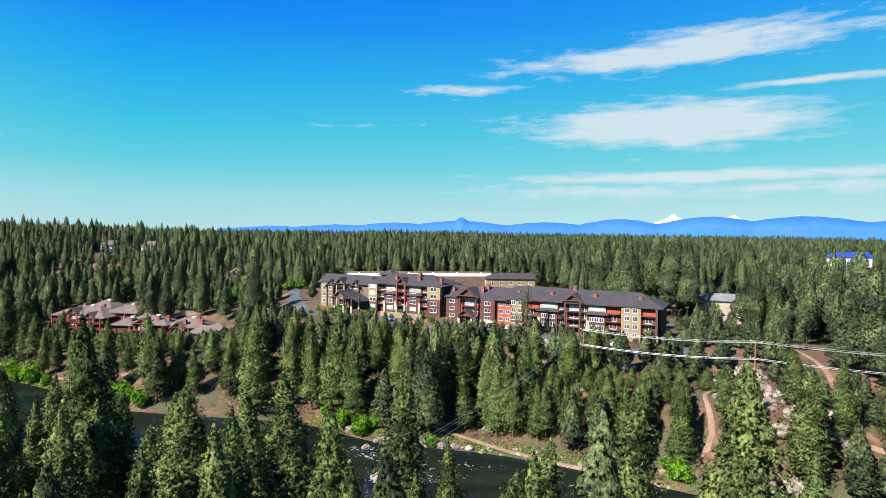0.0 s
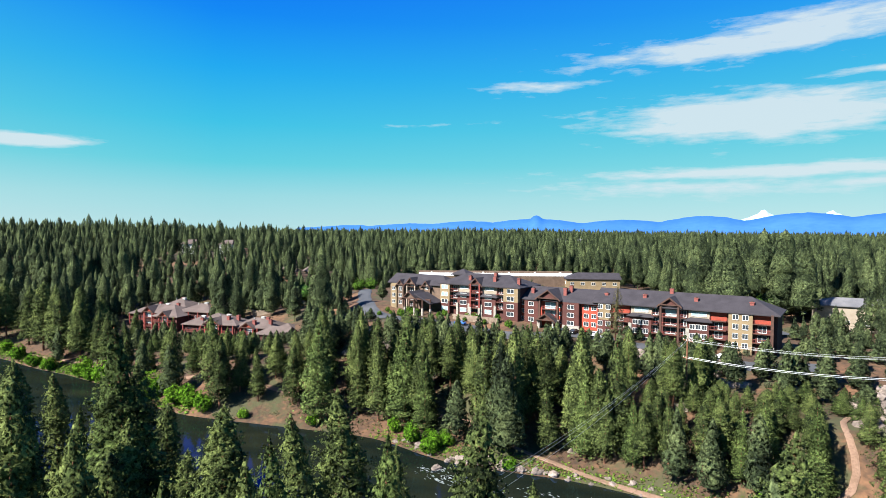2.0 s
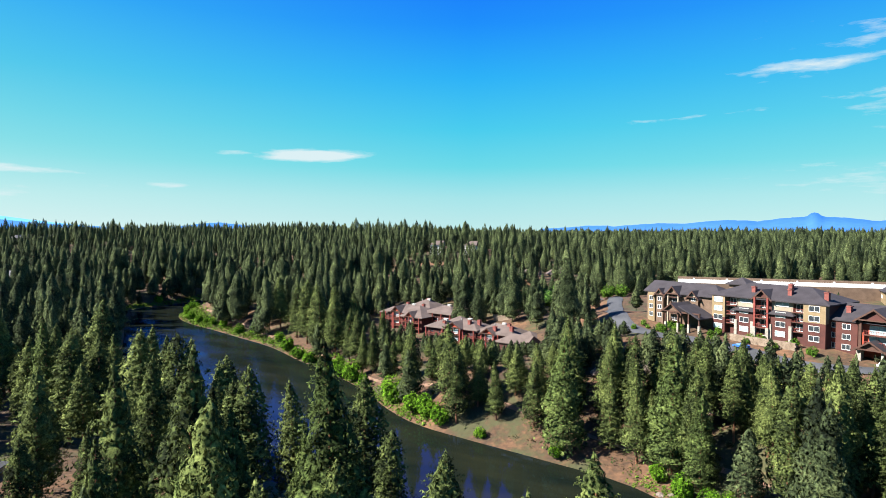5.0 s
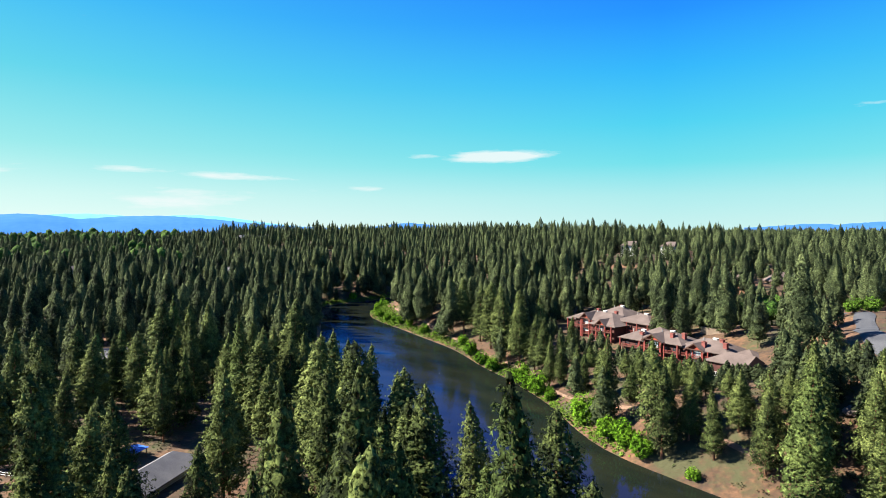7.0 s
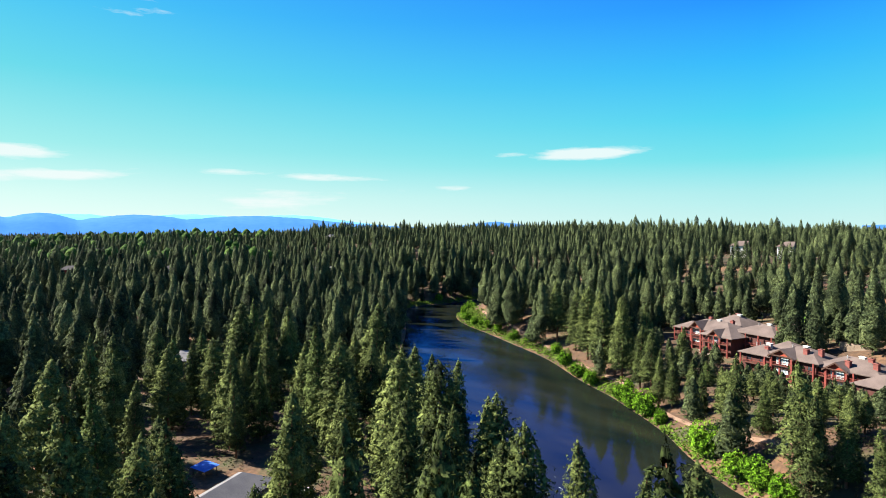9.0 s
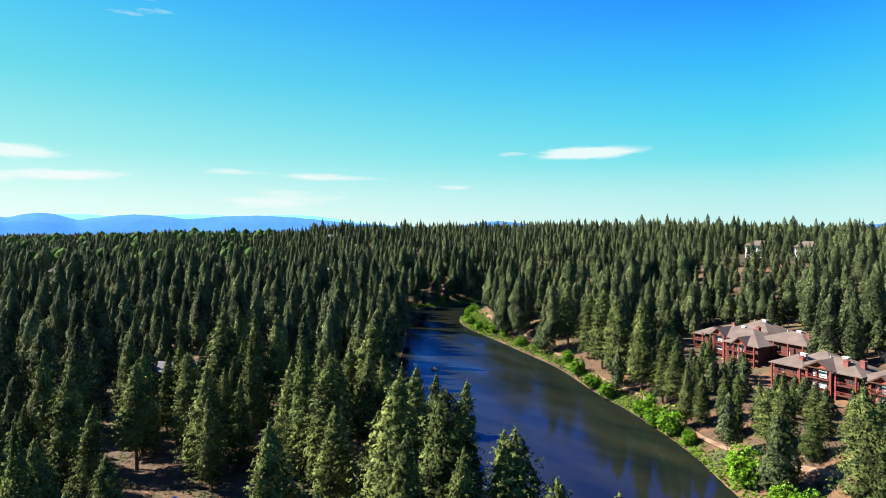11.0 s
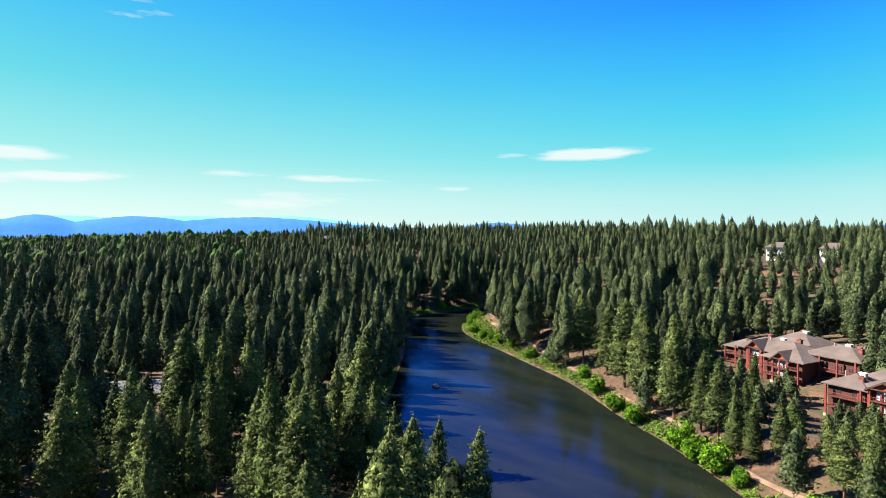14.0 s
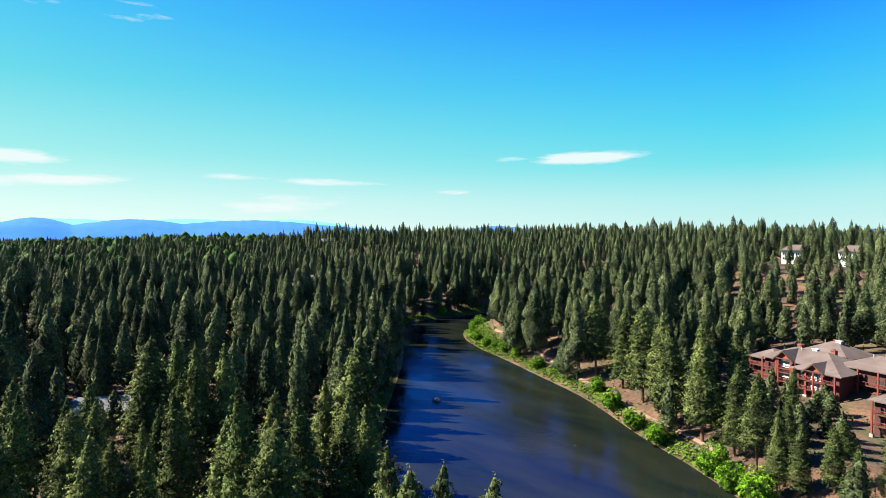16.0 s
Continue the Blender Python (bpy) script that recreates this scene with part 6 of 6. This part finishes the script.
RETAIN = material("tan_stone_wall", [(0.17, 0.125, 0.09), (0.26, 0.20, 0.15)], 0.9, 0.6, 6, bump=0.5)


def low_wall(x, y, turn, length, tall, label):
    W = tagged(new("retaining_wall"), label, "wall")
    W.matrix_world = pose(x, y, height(x, y), 0, 0, turn)
    k = max(3, int(length / 1.2))
    for row in range(max(2, int(tall / 0.6))):
        for i in range(k):
            a = -length / 2 + length * i / k + (0.3 if row % 2 else 0)
            q = 0.05 * math.sin(i * 2.7 + row)
            Shape().box(a + 0.02, a + length / k - 0.02, -0.5 + q, 0.5 + q, row * 0.6 - 0.8, row * 0.6 - 0.22).make("stone_block", RETAIN, W)
    return W


w = LODGE @ Vector((-12, -5.5, 0))
low_wall(w.x, w.y, -27.5, 20, 3.0, "tan stone retaining wall in front of the lodge")
low_wall(-128, 316, -6, 12, 3.4, "tan stone retaining wall behind the condominiums")

# ---- cars ----
TYRE = material("black_tyre_rubber", [(0.015, 0.015, 0.016), (0.03, 0.03, 0.03)], 0.85, 2.0, 6)
LAMP = material("clear_headlight", [(0.6, 0.6, 0.58), (0.75, 0.75, 0.72)], 0.2, 2.0, 4)
PAINTS = {c: material(c + "_car_paint", [tuple(v * 0.85 for v in rgb), rgb], 0.25, 0.6, 5, spec=0.6) for c, rgb in
          (("white", (0.75, 0.75, 0.74)), ("black", (0.018, 0.018, 0.02)), ("red", (0.40, 0.02, 0.02)), ("blue", (0.04, 0.14, 0.38)), ("silver", (0.42, 0.44, 0.46)))}


def car(x, y, turn, colour, up=0.0):
    """A parked car, its front along local y."""
    C = tagged(new("car"), colour + " car parked on the drive", "car", "parked cars")
    C.matrix_world = pose(x, y, height(x, y) + up, 0, 0, turn)
    side = [(-2.25, 0.35), (-2.3, 0.75), (-2.1, 0.95), (-1.2, 1.0), (-0.6, 1.45), (1.1, 1.48), (1.9, 1.05), (2.25, 0.95), (2.3, 0.4)]
    v = []
    for xx, tuck in ((-0.92, 0.0), (-0.86, 0.14), (0.86, 0.14), (0.92, 0.0)):
        for yy, zz in side:
            q = xx * (0.80 if zz > 1.2 else 1.0)
            v.append((q, -yy, zz))
    n = len(side)
    f = [tuple(range(n))[::-1], tuple(range(3 * n, 4 * n))]
    for r in range(3):
        for i in range(n):
            k = (i + 1) % n
            f.append((r * n + i, r * n + k, (r + 1) * n + k, (r + 1) * n + i))
    part("body", v, f, PAINTS[colour], C)
    part("windscreen", [(-0.70, 1.14, 1.05), (0.70, 1.14, 1.05), (0.62, 0.66, 1.42), (-0.62, 0.66, 1.42), (-0.70, 1.17, 1.07), (0.70, 1.17, 1.07), (0.62, 0.69, 1.44), (-0.62, 0.69, 1.44)],
         [(0, 1, 2, 3), (7, 6, 5, 4), (0, 4, 5, 1), (1, 5, 6, 2), (2, 6, 7, 3), (3, 7, 4, 0)], GLASS, C)
    part("rear_window", [(-0.68, -1.82, 1.10), (0.68, -1.82, 1.10), (0.62, -1.22, 1.43), (-0.62, -1.22, 1.43), (-0.68, -1.85, 1.12), (0.68, -1.85, 1.12), (0.62, -1.25, 1.45), (-0.62, -1.25, 1.45)],
         [(3, 2, 1, 0), (4, 5, 6, 7), (1, 5, 4, 0), (2, 6, 5, 1), (3, 7, 6, 2), (0, 4, 7, 3)], GLASS, C)
    for sx in (-1, 1):
        Shape().box(min(sx * 0.77, sx * 0.80), max(sx * 0.77, sx * 0.80), -1.3, 0.5, 1.06, 1.36).make("side_window", GLASS, C)
        Shape().box(sx * 0.62 - 0.18, sx * 0.62 + 0.18, 2.24, 2.32, 0.62, 0.80).make("headlight", LAMP, C)
        for wy in (-1.4, 1.4):
            ring = [(math.cos(k * math.pi / 7) * 0.33, math.sin(k * math.pi / 7) * 0.33) for k in range(14)]
            x0, x1 = sx * 0.74, sx * 0.95
            v = [(x0, wy + a, 0.33 + b) for a, b in ring] + [(x1, wy + a, 0.33 + b) for a, b in ring]
            f = [(i, (i + 1) % 14, 14 + (i + 1) % 14, 14 + i) for i in range(14)] + [tuple(range(14)), tuple(range(27, 13, -1))]
            part("wheel", v, f, TYRE, C)
    return C


for k, c in enumerate(("silver", "black", "black", "red", "white", "silver")):
    car(12 + k * 3.4, 239.5 - k * 1.6, 150, c, 0.32)
car(-22, 247, 62, "blue", 0.32)
car(60, 211, 60, "white", 0.32)
car(100, 320, 5, "white", 0.32)
car(94, 305, 5, "silver", 0.32)
car(-178, 89, 70, "white")
car(-157, 121, 40, "white")

# ---- shaded bank: rail fence, tarpaulin ----
def rail_fence(points):
    F = tagged(new("rail_fence"), "pale wooden rail fence on bare soil", "fence")
    for (xa, ya), (xb, yb) in zip(points, points[1:]):
        for h in (0.45, 0.95):
            v, f = tube([(0, 0, 0), (0, 0, math.hypot(xb - xa, yb - ya))], [0.07, 0.07], 6)
            r = part("rail", v, f, WHITE, F)
            za, zb = height(xa, ya) + h, height(xb, yb) + h
            r.matrix_world = Matrix.Translation((xa, ya, za)) @ (Vector((xb - xa, yb - ya, zb - za))).to_track_quat("Z", "Y").to_matrix().to_4x4()
    for xa, ya in points:
        z = height(xa, ya)
        Shape().box(xa - 0.09, xa + 0.09, ya - 0.09, ya + 0.09, z - 0.4, z + 1.15).make("post", WHITE, F)
    return F


rail_fence([(-198, 76), (-194.5, 77.5), (-191, 79), (-187.5, 80.5), (-184, 82), (-181, 84)])
TARP = material("blue_tarpaulin", [(0.02, 0.10, 0.42), (0.04, 0.16, 0.55)], 0.5, 0.8, 5)
tz = height(-177, 106)
tarp = tagged(new("woodshed"), "low open shed roofed with a bright blue tarpaulin", "shed")
tarp.matrix_world = pose(-177, 106, tz, 0, 0, 20)
for px_, py_ in ((-2.2, -1.4), (2.2, -1.4), (2.2, 1.4), (-2.2, 1.4)):
    Shape().box(px_ - 0.08, px_ + 0.08, py_ - 0.08, py_ + 0.08, -0.3, 2.1 + 0.12 * py_).make("post", DARK_BARK, tarp)
part("cover", [(-2.6, -1.9, 1.9), (2.6, -1.9, 1.9), (2.6, 1.9, 2.35), (-2.6, 1.9, 2.35), (-2.6, -1.9, 1.86), (2.6, -1.9, 1.86), (2.6, 1.9, 2.31), (-2.6, 1.9, 2.31)],
     [(0, 1, 2, 3), (7, 6, 5, 4), (0, 4, 5, 1), (1, 5, 6, 2), (2, 6, 7, 3), (3, 7, 4, 0)], TARP, tarp)
